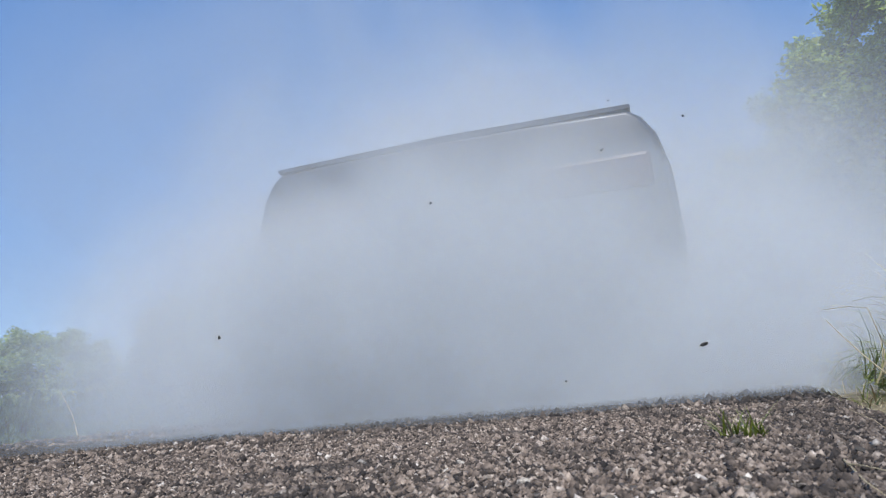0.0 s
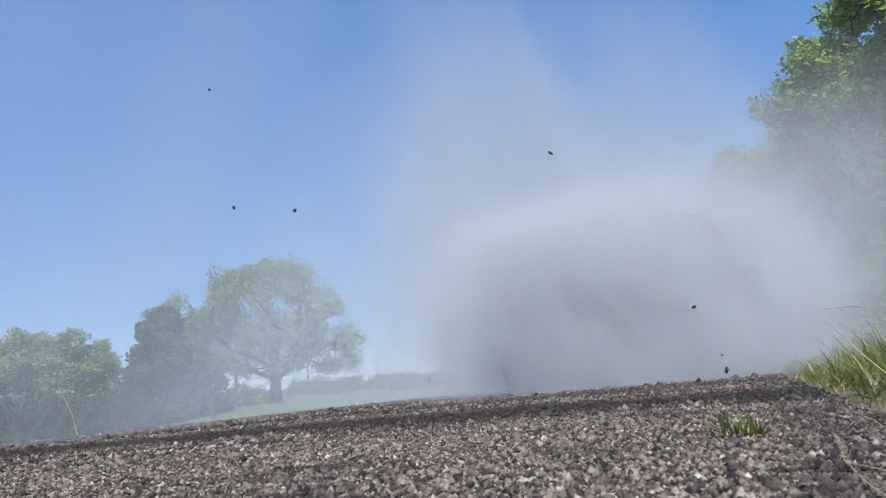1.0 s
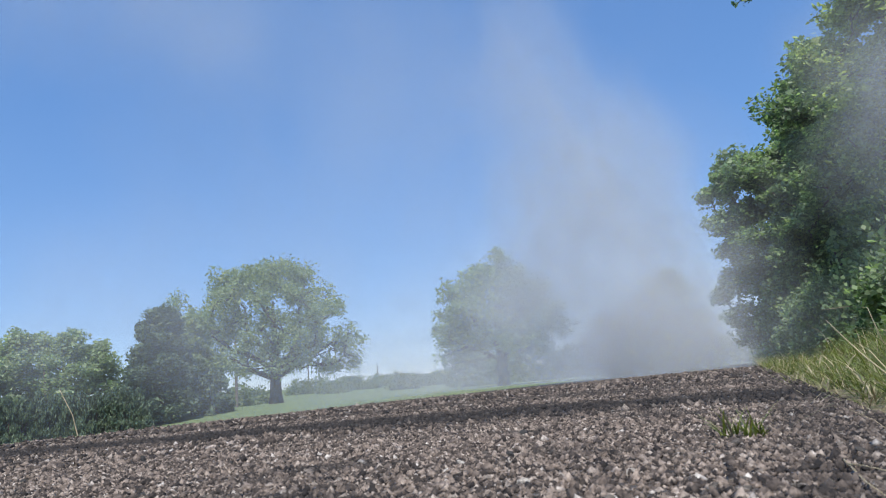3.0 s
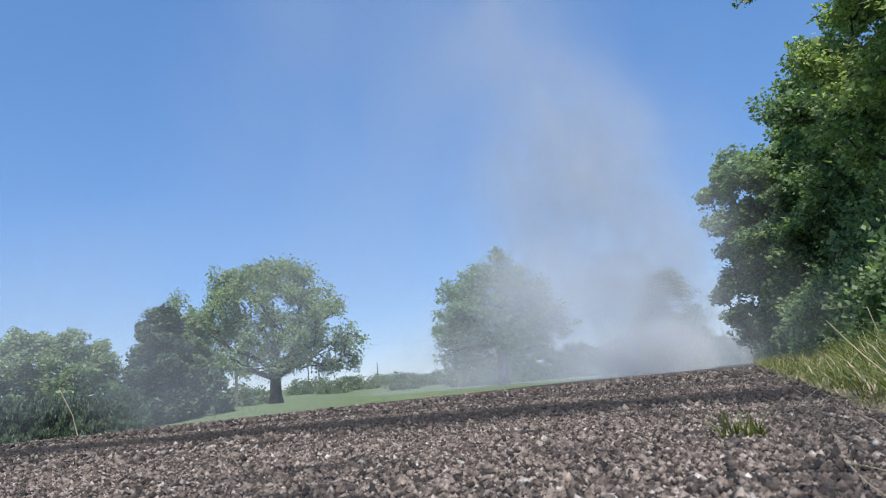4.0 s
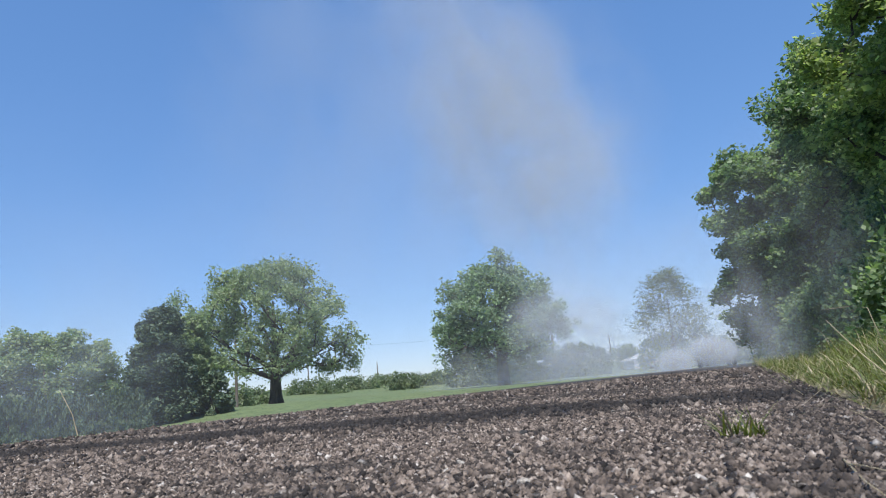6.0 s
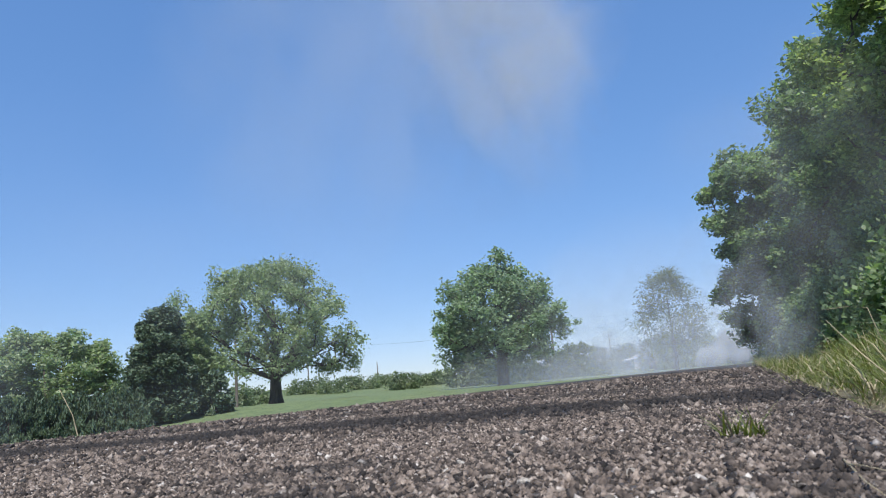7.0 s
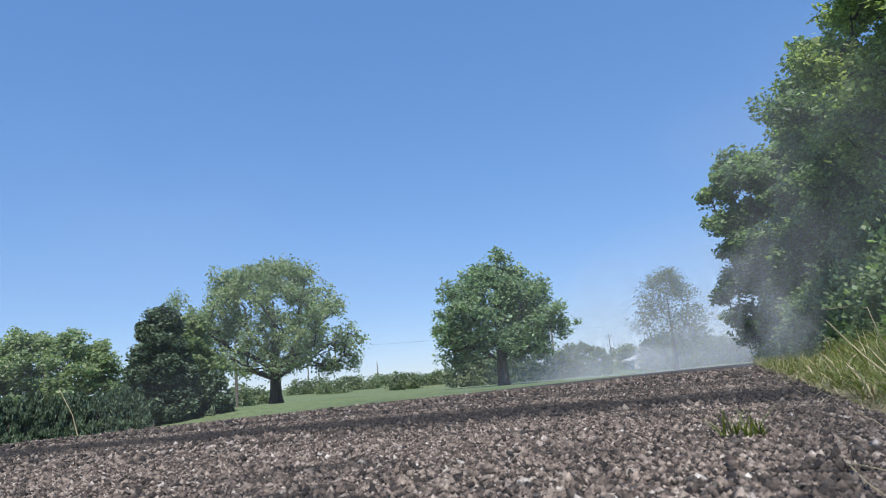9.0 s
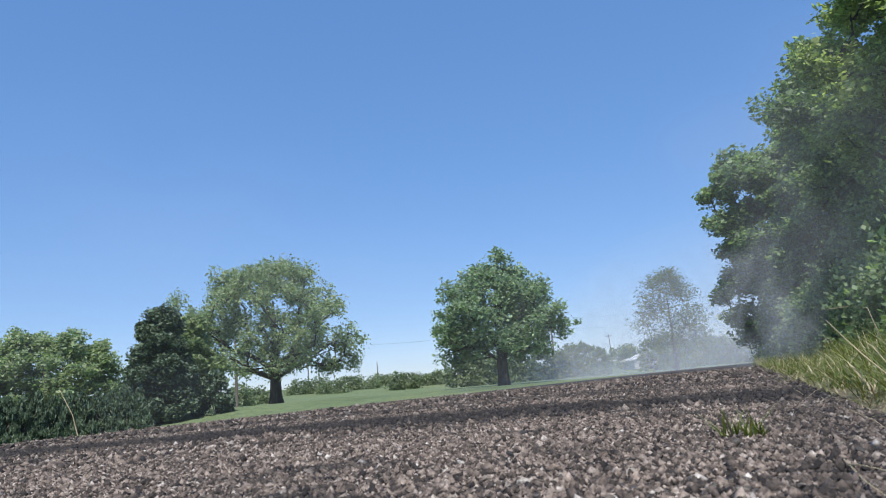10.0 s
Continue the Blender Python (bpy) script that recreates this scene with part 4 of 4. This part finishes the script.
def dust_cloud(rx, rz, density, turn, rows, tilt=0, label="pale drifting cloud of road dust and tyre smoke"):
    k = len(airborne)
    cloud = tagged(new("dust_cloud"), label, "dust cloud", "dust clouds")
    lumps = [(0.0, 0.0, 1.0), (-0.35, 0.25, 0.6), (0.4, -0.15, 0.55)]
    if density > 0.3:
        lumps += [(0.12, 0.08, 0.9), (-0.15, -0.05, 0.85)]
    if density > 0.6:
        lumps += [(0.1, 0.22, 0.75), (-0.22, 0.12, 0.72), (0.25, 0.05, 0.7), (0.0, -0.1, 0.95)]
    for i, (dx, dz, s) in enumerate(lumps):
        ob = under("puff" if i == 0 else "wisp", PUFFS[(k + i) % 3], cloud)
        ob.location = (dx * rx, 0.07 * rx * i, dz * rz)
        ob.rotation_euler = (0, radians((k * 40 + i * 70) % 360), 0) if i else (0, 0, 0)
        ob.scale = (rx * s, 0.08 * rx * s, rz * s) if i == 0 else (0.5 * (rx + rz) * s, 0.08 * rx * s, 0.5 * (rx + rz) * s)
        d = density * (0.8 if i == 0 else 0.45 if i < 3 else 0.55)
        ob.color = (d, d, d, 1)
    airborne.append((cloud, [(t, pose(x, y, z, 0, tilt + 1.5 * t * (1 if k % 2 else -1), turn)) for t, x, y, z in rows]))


def pebble_mesh(seed):
    rnd = random.Random(seed)
    bm = bmesh.new()
    bmesh.ops.create_icosphere(bm, subdivisions=2, radius=1.0)
    ax = Vector((rnd.uniform(.7, 1.2), rnd.uniform(.6, 1.0), rnd.uniform(.5, .8)))
    for v in bm.verts:
        v.co *= 1 + 0.35 * noise.noise(v.co * 1.4 + Vector((seed * 3.1, 0, 0)))
        v.co = Vector((v.co.x * ax.x, v.co.y * ax.y, v.co.z * ax.z))
    me = bpy.data.meshes.new("pebble")
    bm.to_mesh(me)
    bm.free()
    me.materials.append(M_PEBBLE)
    return me


PEBBLES = [pebble_mesh(i) for i in range(5)]


def pebble(t0, x, y, z, r, vx, vy, vz):
    """A pebble flung up by the tyres: free flight through (x, y, z) at t0, lying still before and after."""
    k = len(airborne)
    ob = tagged(new("pebble", PEBBLES[k % 5]), "dark pebble flung up from the road", "pebble", "flung pebbles")
    ob.scale = (r, r, r)
    g = 9.81
    floor = 0.4 * r
    up = math.sqrt(max(0.0, vz * vz + 2 * g * (z - floor)))
    t_land, t_rise = t0 + (vz + up) / g, t0 + (vz - up) / g

    def where(t):
        s = min(max(t, t_rise), t_land) - t0
        return (x + vx * s, y + vy * s, max(floor, z + vz * s - 0.5 * g * s * s))

    times = sorted({0.0, 10.0, *[round(max(0.0, t_rise) + i * 0.0667, 3) for i in range(int((t_land - max(0, t_rise)) / 0.0667) + 1)], round(max(t_land, 0.02), 3)})
    if t_rise > 0.05:
        times = sorted({*times, round(t_rise - 0.03, 3)})
    rows = []
    for t in times:
        s = min(max(t, t_rise), t_land) - t0
        rows.append((t, pose(*where(t), s * 500, s * 310 + 40 * k, s * 170)))
    airborne.append((ob, rows))

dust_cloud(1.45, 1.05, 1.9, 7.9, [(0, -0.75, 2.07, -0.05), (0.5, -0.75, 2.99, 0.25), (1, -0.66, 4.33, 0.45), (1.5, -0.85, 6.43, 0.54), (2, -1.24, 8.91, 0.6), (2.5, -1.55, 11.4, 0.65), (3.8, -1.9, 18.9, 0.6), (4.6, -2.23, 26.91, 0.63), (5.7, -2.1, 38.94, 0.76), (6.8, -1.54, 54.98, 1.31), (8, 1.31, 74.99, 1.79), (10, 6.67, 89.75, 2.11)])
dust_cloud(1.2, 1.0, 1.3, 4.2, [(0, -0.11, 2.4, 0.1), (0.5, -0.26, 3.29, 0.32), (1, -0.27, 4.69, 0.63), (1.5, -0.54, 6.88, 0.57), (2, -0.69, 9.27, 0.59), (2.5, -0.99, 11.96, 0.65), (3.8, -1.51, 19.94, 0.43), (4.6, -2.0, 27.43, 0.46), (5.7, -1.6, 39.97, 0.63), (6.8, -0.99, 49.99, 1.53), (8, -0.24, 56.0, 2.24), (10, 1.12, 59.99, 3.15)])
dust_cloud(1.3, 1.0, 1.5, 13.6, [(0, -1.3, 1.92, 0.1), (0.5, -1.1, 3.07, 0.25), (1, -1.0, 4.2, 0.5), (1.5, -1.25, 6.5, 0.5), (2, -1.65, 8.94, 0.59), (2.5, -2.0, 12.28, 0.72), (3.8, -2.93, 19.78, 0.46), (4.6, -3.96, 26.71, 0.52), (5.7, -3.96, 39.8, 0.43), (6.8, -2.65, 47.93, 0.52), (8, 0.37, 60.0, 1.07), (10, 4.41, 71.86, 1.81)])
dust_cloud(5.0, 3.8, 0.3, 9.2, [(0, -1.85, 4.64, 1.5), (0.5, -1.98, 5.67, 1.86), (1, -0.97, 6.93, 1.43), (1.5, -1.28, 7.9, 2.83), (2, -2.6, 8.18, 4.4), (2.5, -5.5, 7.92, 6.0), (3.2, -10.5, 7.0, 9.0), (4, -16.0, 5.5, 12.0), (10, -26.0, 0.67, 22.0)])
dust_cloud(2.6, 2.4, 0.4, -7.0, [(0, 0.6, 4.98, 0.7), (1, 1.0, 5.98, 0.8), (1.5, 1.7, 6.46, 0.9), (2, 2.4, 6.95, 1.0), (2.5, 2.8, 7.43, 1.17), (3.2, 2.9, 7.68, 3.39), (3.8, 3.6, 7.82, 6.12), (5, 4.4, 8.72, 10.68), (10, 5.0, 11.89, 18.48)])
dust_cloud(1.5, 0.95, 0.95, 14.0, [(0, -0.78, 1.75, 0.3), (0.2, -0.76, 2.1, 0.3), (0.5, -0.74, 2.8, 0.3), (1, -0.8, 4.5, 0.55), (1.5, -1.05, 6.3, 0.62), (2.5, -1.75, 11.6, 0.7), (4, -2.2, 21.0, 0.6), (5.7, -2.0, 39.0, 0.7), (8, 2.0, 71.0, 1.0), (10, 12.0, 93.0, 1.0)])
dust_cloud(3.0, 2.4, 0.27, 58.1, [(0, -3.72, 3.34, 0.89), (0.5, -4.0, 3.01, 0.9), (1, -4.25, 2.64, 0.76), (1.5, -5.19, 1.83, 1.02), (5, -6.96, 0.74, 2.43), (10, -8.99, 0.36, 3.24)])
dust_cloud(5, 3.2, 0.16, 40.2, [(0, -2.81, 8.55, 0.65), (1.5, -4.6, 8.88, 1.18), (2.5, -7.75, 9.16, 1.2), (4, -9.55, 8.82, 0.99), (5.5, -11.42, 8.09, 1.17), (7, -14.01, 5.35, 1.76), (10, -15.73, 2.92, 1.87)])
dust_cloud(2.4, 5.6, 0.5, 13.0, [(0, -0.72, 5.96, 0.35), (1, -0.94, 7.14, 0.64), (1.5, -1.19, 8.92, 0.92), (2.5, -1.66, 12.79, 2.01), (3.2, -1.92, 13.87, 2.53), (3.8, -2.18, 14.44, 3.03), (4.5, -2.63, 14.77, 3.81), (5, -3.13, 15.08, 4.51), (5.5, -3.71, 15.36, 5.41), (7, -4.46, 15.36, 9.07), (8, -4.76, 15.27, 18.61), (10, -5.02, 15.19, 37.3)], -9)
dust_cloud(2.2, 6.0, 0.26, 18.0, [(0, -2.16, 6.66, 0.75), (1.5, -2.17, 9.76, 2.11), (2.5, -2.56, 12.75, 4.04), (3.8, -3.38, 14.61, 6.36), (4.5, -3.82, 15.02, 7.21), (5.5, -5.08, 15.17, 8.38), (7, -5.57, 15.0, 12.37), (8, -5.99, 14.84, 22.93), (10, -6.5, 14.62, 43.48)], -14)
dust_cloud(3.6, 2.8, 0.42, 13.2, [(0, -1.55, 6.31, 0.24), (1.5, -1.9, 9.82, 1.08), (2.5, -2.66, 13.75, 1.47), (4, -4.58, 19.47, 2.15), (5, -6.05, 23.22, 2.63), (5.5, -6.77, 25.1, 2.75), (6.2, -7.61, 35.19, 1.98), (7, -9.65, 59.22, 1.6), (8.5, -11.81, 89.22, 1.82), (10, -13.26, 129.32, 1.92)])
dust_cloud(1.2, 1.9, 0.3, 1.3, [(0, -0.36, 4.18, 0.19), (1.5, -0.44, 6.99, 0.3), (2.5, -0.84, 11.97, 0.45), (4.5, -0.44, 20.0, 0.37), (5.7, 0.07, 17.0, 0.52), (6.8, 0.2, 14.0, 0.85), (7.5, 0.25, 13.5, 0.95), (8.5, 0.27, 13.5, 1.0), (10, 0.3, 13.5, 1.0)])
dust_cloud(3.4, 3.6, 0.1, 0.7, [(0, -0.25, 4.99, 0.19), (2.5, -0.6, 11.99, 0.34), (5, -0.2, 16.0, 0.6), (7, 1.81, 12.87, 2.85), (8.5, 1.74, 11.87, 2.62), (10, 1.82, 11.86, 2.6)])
# added haze veil: lifts the dark tones of the field trees behind it
dust_cloud(34, 10, 0.055, 30.0, [(0, -16.0, 27.0, 2.0), (5, -16.6, 27.6, 2.1), (10, -17.2, 28.4, 2.2)], label="thin added haze veil of fine dust over the field")
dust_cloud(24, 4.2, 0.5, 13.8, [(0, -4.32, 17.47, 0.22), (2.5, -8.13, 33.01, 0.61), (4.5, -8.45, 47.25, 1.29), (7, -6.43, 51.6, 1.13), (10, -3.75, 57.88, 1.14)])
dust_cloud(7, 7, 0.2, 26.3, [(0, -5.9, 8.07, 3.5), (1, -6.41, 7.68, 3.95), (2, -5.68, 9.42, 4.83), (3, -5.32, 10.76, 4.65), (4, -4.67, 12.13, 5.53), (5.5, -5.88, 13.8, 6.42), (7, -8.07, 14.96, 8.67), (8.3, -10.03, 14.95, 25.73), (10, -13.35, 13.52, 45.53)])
pebble(0, -0.803, 1.832, 0.643, 0.0066, -0.62, -2.20, -0.39)
pebble(0, -0.328, 2.175, 0.809, 0.0064, -0.03, -2.38, -1.30)
pebble(0, -0.287, 2.181, 0.973, 0.0046, -0.98, -2.84, -0.72)
pebble(0, -0.049, 1.599, 0.658, 0.0040, -0.63, -3.19, -0.09)
pebble(0, -1.196, 1.346, 0.262, 0.0045, 0.34, -2.05, 0.42)
pebble(0, -0.456, 1.845, 0.081, 0.0047, -0.76, -2.40, 1.10)
pebble(0, -0.041, 0.799, 0.113, 0.0040, -0.16, -2.63, 0.51)
pebble(0.5, -0.964, 0.715, 0.122, 0.0080, -0.90, -2.67, 0.27)
pebble(0.5, -0.952, 1.759, 0.338, 0.0050, -0.52, -1.07, 1.10)
pebble(0.5, -0.925, 1.996, 0.120, 0.0055, -0.24, -2.58, 1.14)
pebble(0.5, -0.772, 1.401, 1.036, 0.0053, 0.14, -3.03, -0.32)
pebble(0.5, -0.182, 2.393, 0.691, 0.0070, 0.28, -1.98, 1.31)
pebble(0.5, -0.189, 2.393, 0.450, 0.0050, 0.41, -1.21, -1.09)
pebble(0.5, -0.283, 2.383, 0.236, 0.0060, -0.65, -3.12, -0.19)
pebble(0.5, -0.190, 2.393, 0.078, 0.0060, 0.00, -1.66, 0.02)
pebble(0.5, 0.076, 1.999, 0.244, 0.0050, -0.38, -1.77, 0.26)
pebble(0.5, -0.744, 1.856, 0.343, 0.0058, -0.07, -2.99, 0.55)
pebble(0.5, -0.883, 2.446, 0.129, 0.0043, 0.49, -2.88, 1.47)
pebble(0.5, -1.140, 2.225, 0.332, 0.0031, 0.07, -1.36, 1.08)
pebble(0.5, -0.451, 2.459, 0.294, 0.0041, 0.54, -2.99, 0.21)
pebble(0.5, 0.023, 1.500, 0.780, 0.0037, 0.14, -1.46, 0.99)
pebble(1, -0.350, 1.561, 0.638, 0.0066, -0.08, -1.63, -1.31)
pebble(1, -1.050, 1.207, 0.538, 0.0053, 0.37, -3.18, -1.23)
pebble(1, -0.696, 0.978, 0.418, 0.0050, 0.28, -1.90, -1.05)
pebble(1, -0.099, 1.797, 0.228, 0.0060, -0.53, -2.69, 1.12)
pebble(1, -1.314, 1.508, 1.035, 0.0050, -0.93, -2.35, -1.37)
pebble(1, -1.422, 2.641, 0.789, 0.0050, 0.15, -1.73, 1.14)
pebble(1, -1.167, 2.764, 0.977, 0.0050, 0.57, -2.11, 1.50)
pebble(1, -1.056, 2.266, 0.126, 0.0052, -0.50, -1.17, 0.30)
pebble(1, -0.914, 2.857, 0.396, 0.0050, -0.95, -1.43, -0.28)
pebble(1, -0.054, 3.000, 0.503, 0.0050, -0.02, -1.34, -1.37)
pebble(1, -0.737, 2.908, 0.492, 0.0050, 0.39, -1.69, 1.38)
pebble(1, -0.362, 2.978, 0.803, 0.0050, 0.43, -1.83, -0.12)
pebble(1, -0.093, 2.999, 0.126, 0.0050, -0.17, -2.42, 0.29)
pebble(1, -1.046, 2.812, 0.288, 0.0037, -0.11, -2.36, 1.32)
pebble(1, -1.407, 2.650, 0.388, 0.0037, -0.19, -1.95, 0.66)
pebble(1.5, -0.828, 1.821, 0.417, 0.0075, -0.62, -1.66, 1.43)
pebble(1.5, -0.722, 1.865, 0.795, 0.0041, -0.17, -2.21, -1.47)
pebble(1.5, -1.080, 1.917, 0.735, 0.0046, -0.34, -2.28, -1.44)
pebble(1.5, -0.713, 2.914, 0.231, 0.0062, -0.01, -2.39, -1.32)
pebble(1.5, -0.877, 2.869, 0.143, 0.0062, 0.00, -2.03, 0.54)
pebble(1.5, -0.694, 2.919, 0.475, 0.0050, -0.44, -2.56, 0.71)
pebble(1.5, -1.384, 2.662, 0.572, 0.0050, -0.96, -1.13, 0.53)
pebble(1.5, -1.643, 2.510, 0.822, 0.0037, 0.54, -1.55, -0.13)
pebble(1.5, -0.499, 3.969, 0.199, 0.0066, -0.05, -1.70, -0.41)
pebble(1.5, -1.130, 0.987, 0.550, 0.0037, -0.50, -1.81, 0.29)
pebble(2, -0.649, 2.414, 0.258, 0.0083, -0.52, -1.83, 0.82)
pebble(2, -1.428, 2.638, 0.106, 0.0062, -0.96, -2.25, 0.71)
pebble(2, -1.300, 1.520, 0.540, 0.0033, -0.50, -1.49, 0.91)
pebble(2, -0.884, 1.794, 0.344, 0.0041, -0.62, -1.41, -0.19)
pebble(2.5, -0.663, 2.926, 0.123, 0.0075, 0.12, -1.22, -0.53)


# ---- what moves ----
# in the near roadside tree's own space
BRANCH_AT = (-1.65, -1.9, 7.85)
CAR_ROWS = [(0.0, -1.08, 2.61, 6.2), (0.2, -1.05, 2.93, 6.3), (0.5, -0.97, 3.56, 6.2), (1.0, -0.93, 5.0, 4.5), (1.5, -1.17, 7.0, 3.0), (2.0, -1.40, 9.7, 2.5), (2.5, -1.75, 12.5, 2.5), (3.2, -2.05, 16.6, 1.5), (3.8, -2.2, 20.6, 1.0), (4.6, -2.3, 28.0, 0.5),
            (5.2, -2.3, 34.6, -1.0), (5.7, -2.2, 40.8, -3.0), (6.2, -1.8, 47.4, -6.0), (6.8, -0.9, 55.5, -10.0), (7.5, 1.2, 65.0, -16.0), (8.2, 4.4, 74.5, -22.0), (9.0, 9.6, 85.0, -28.0), (10.0, 17.0, 98.0, -31.0)]


def motions():
    walk(car, [(t, pose(x, y, road_z(x, y), 0, 0.3, a)) for t, x, y, a in CAR_ROWS])
    ts = [r[0] for r in CAR_ROWS]
    for w, x, y in wheels:
        rows, last = [], None
        for i in range(0, 301):
            t = i / 30
            s = float(np.interp(t, ts, [r[2] for r in CAR_ROWS]))
            rows.append((t, Matrix.Translation((x, y, 0.345)) @ Matrix.Rotation(-(s - 2.62) / 0.345, 4, "X")))
        walk(w, rows)
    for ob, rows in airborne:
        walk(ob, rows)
    # the overhanging branch: lifted by the wind, sagging in the lull, lifted again
    sway = [(0.0, 14), (1.0, 15), (2.0, 9), (2.5, 0), (3.4, 1), (4.2, -1), (4.8, 0), (5.2, 6), (5.6, 14), (6.6, 17), (7.5, 15), (8.5, 17), (10.0, 16)]
    walk(branch, [(t, pose(*BRANCH_AT, 0, a, 0)) for t, a in sway])
    # the verge grass, pressed aside by the blast, springs back and keeps nodding
    for i, g in enumerate(verge[:12]):
        m, k = g.matrix_basis.copy(), 1.0 if i < 9 else 0.5
        rows = [(0.0, 34), (0.3, 26), (0.6, 18), (1.0, 8), (1.5, 4), (2.0, 1), (2.7, -2), (4.0, 1), (5.5, -1), (7.0, 2), (8.5, -1), (10.0, 1)]
        walk(g, [(t, m @ pose(0, 0, 0, 0, k * a * (1 + 0.1 * (i % 3)), 0)) for t, a in rows])


motions()
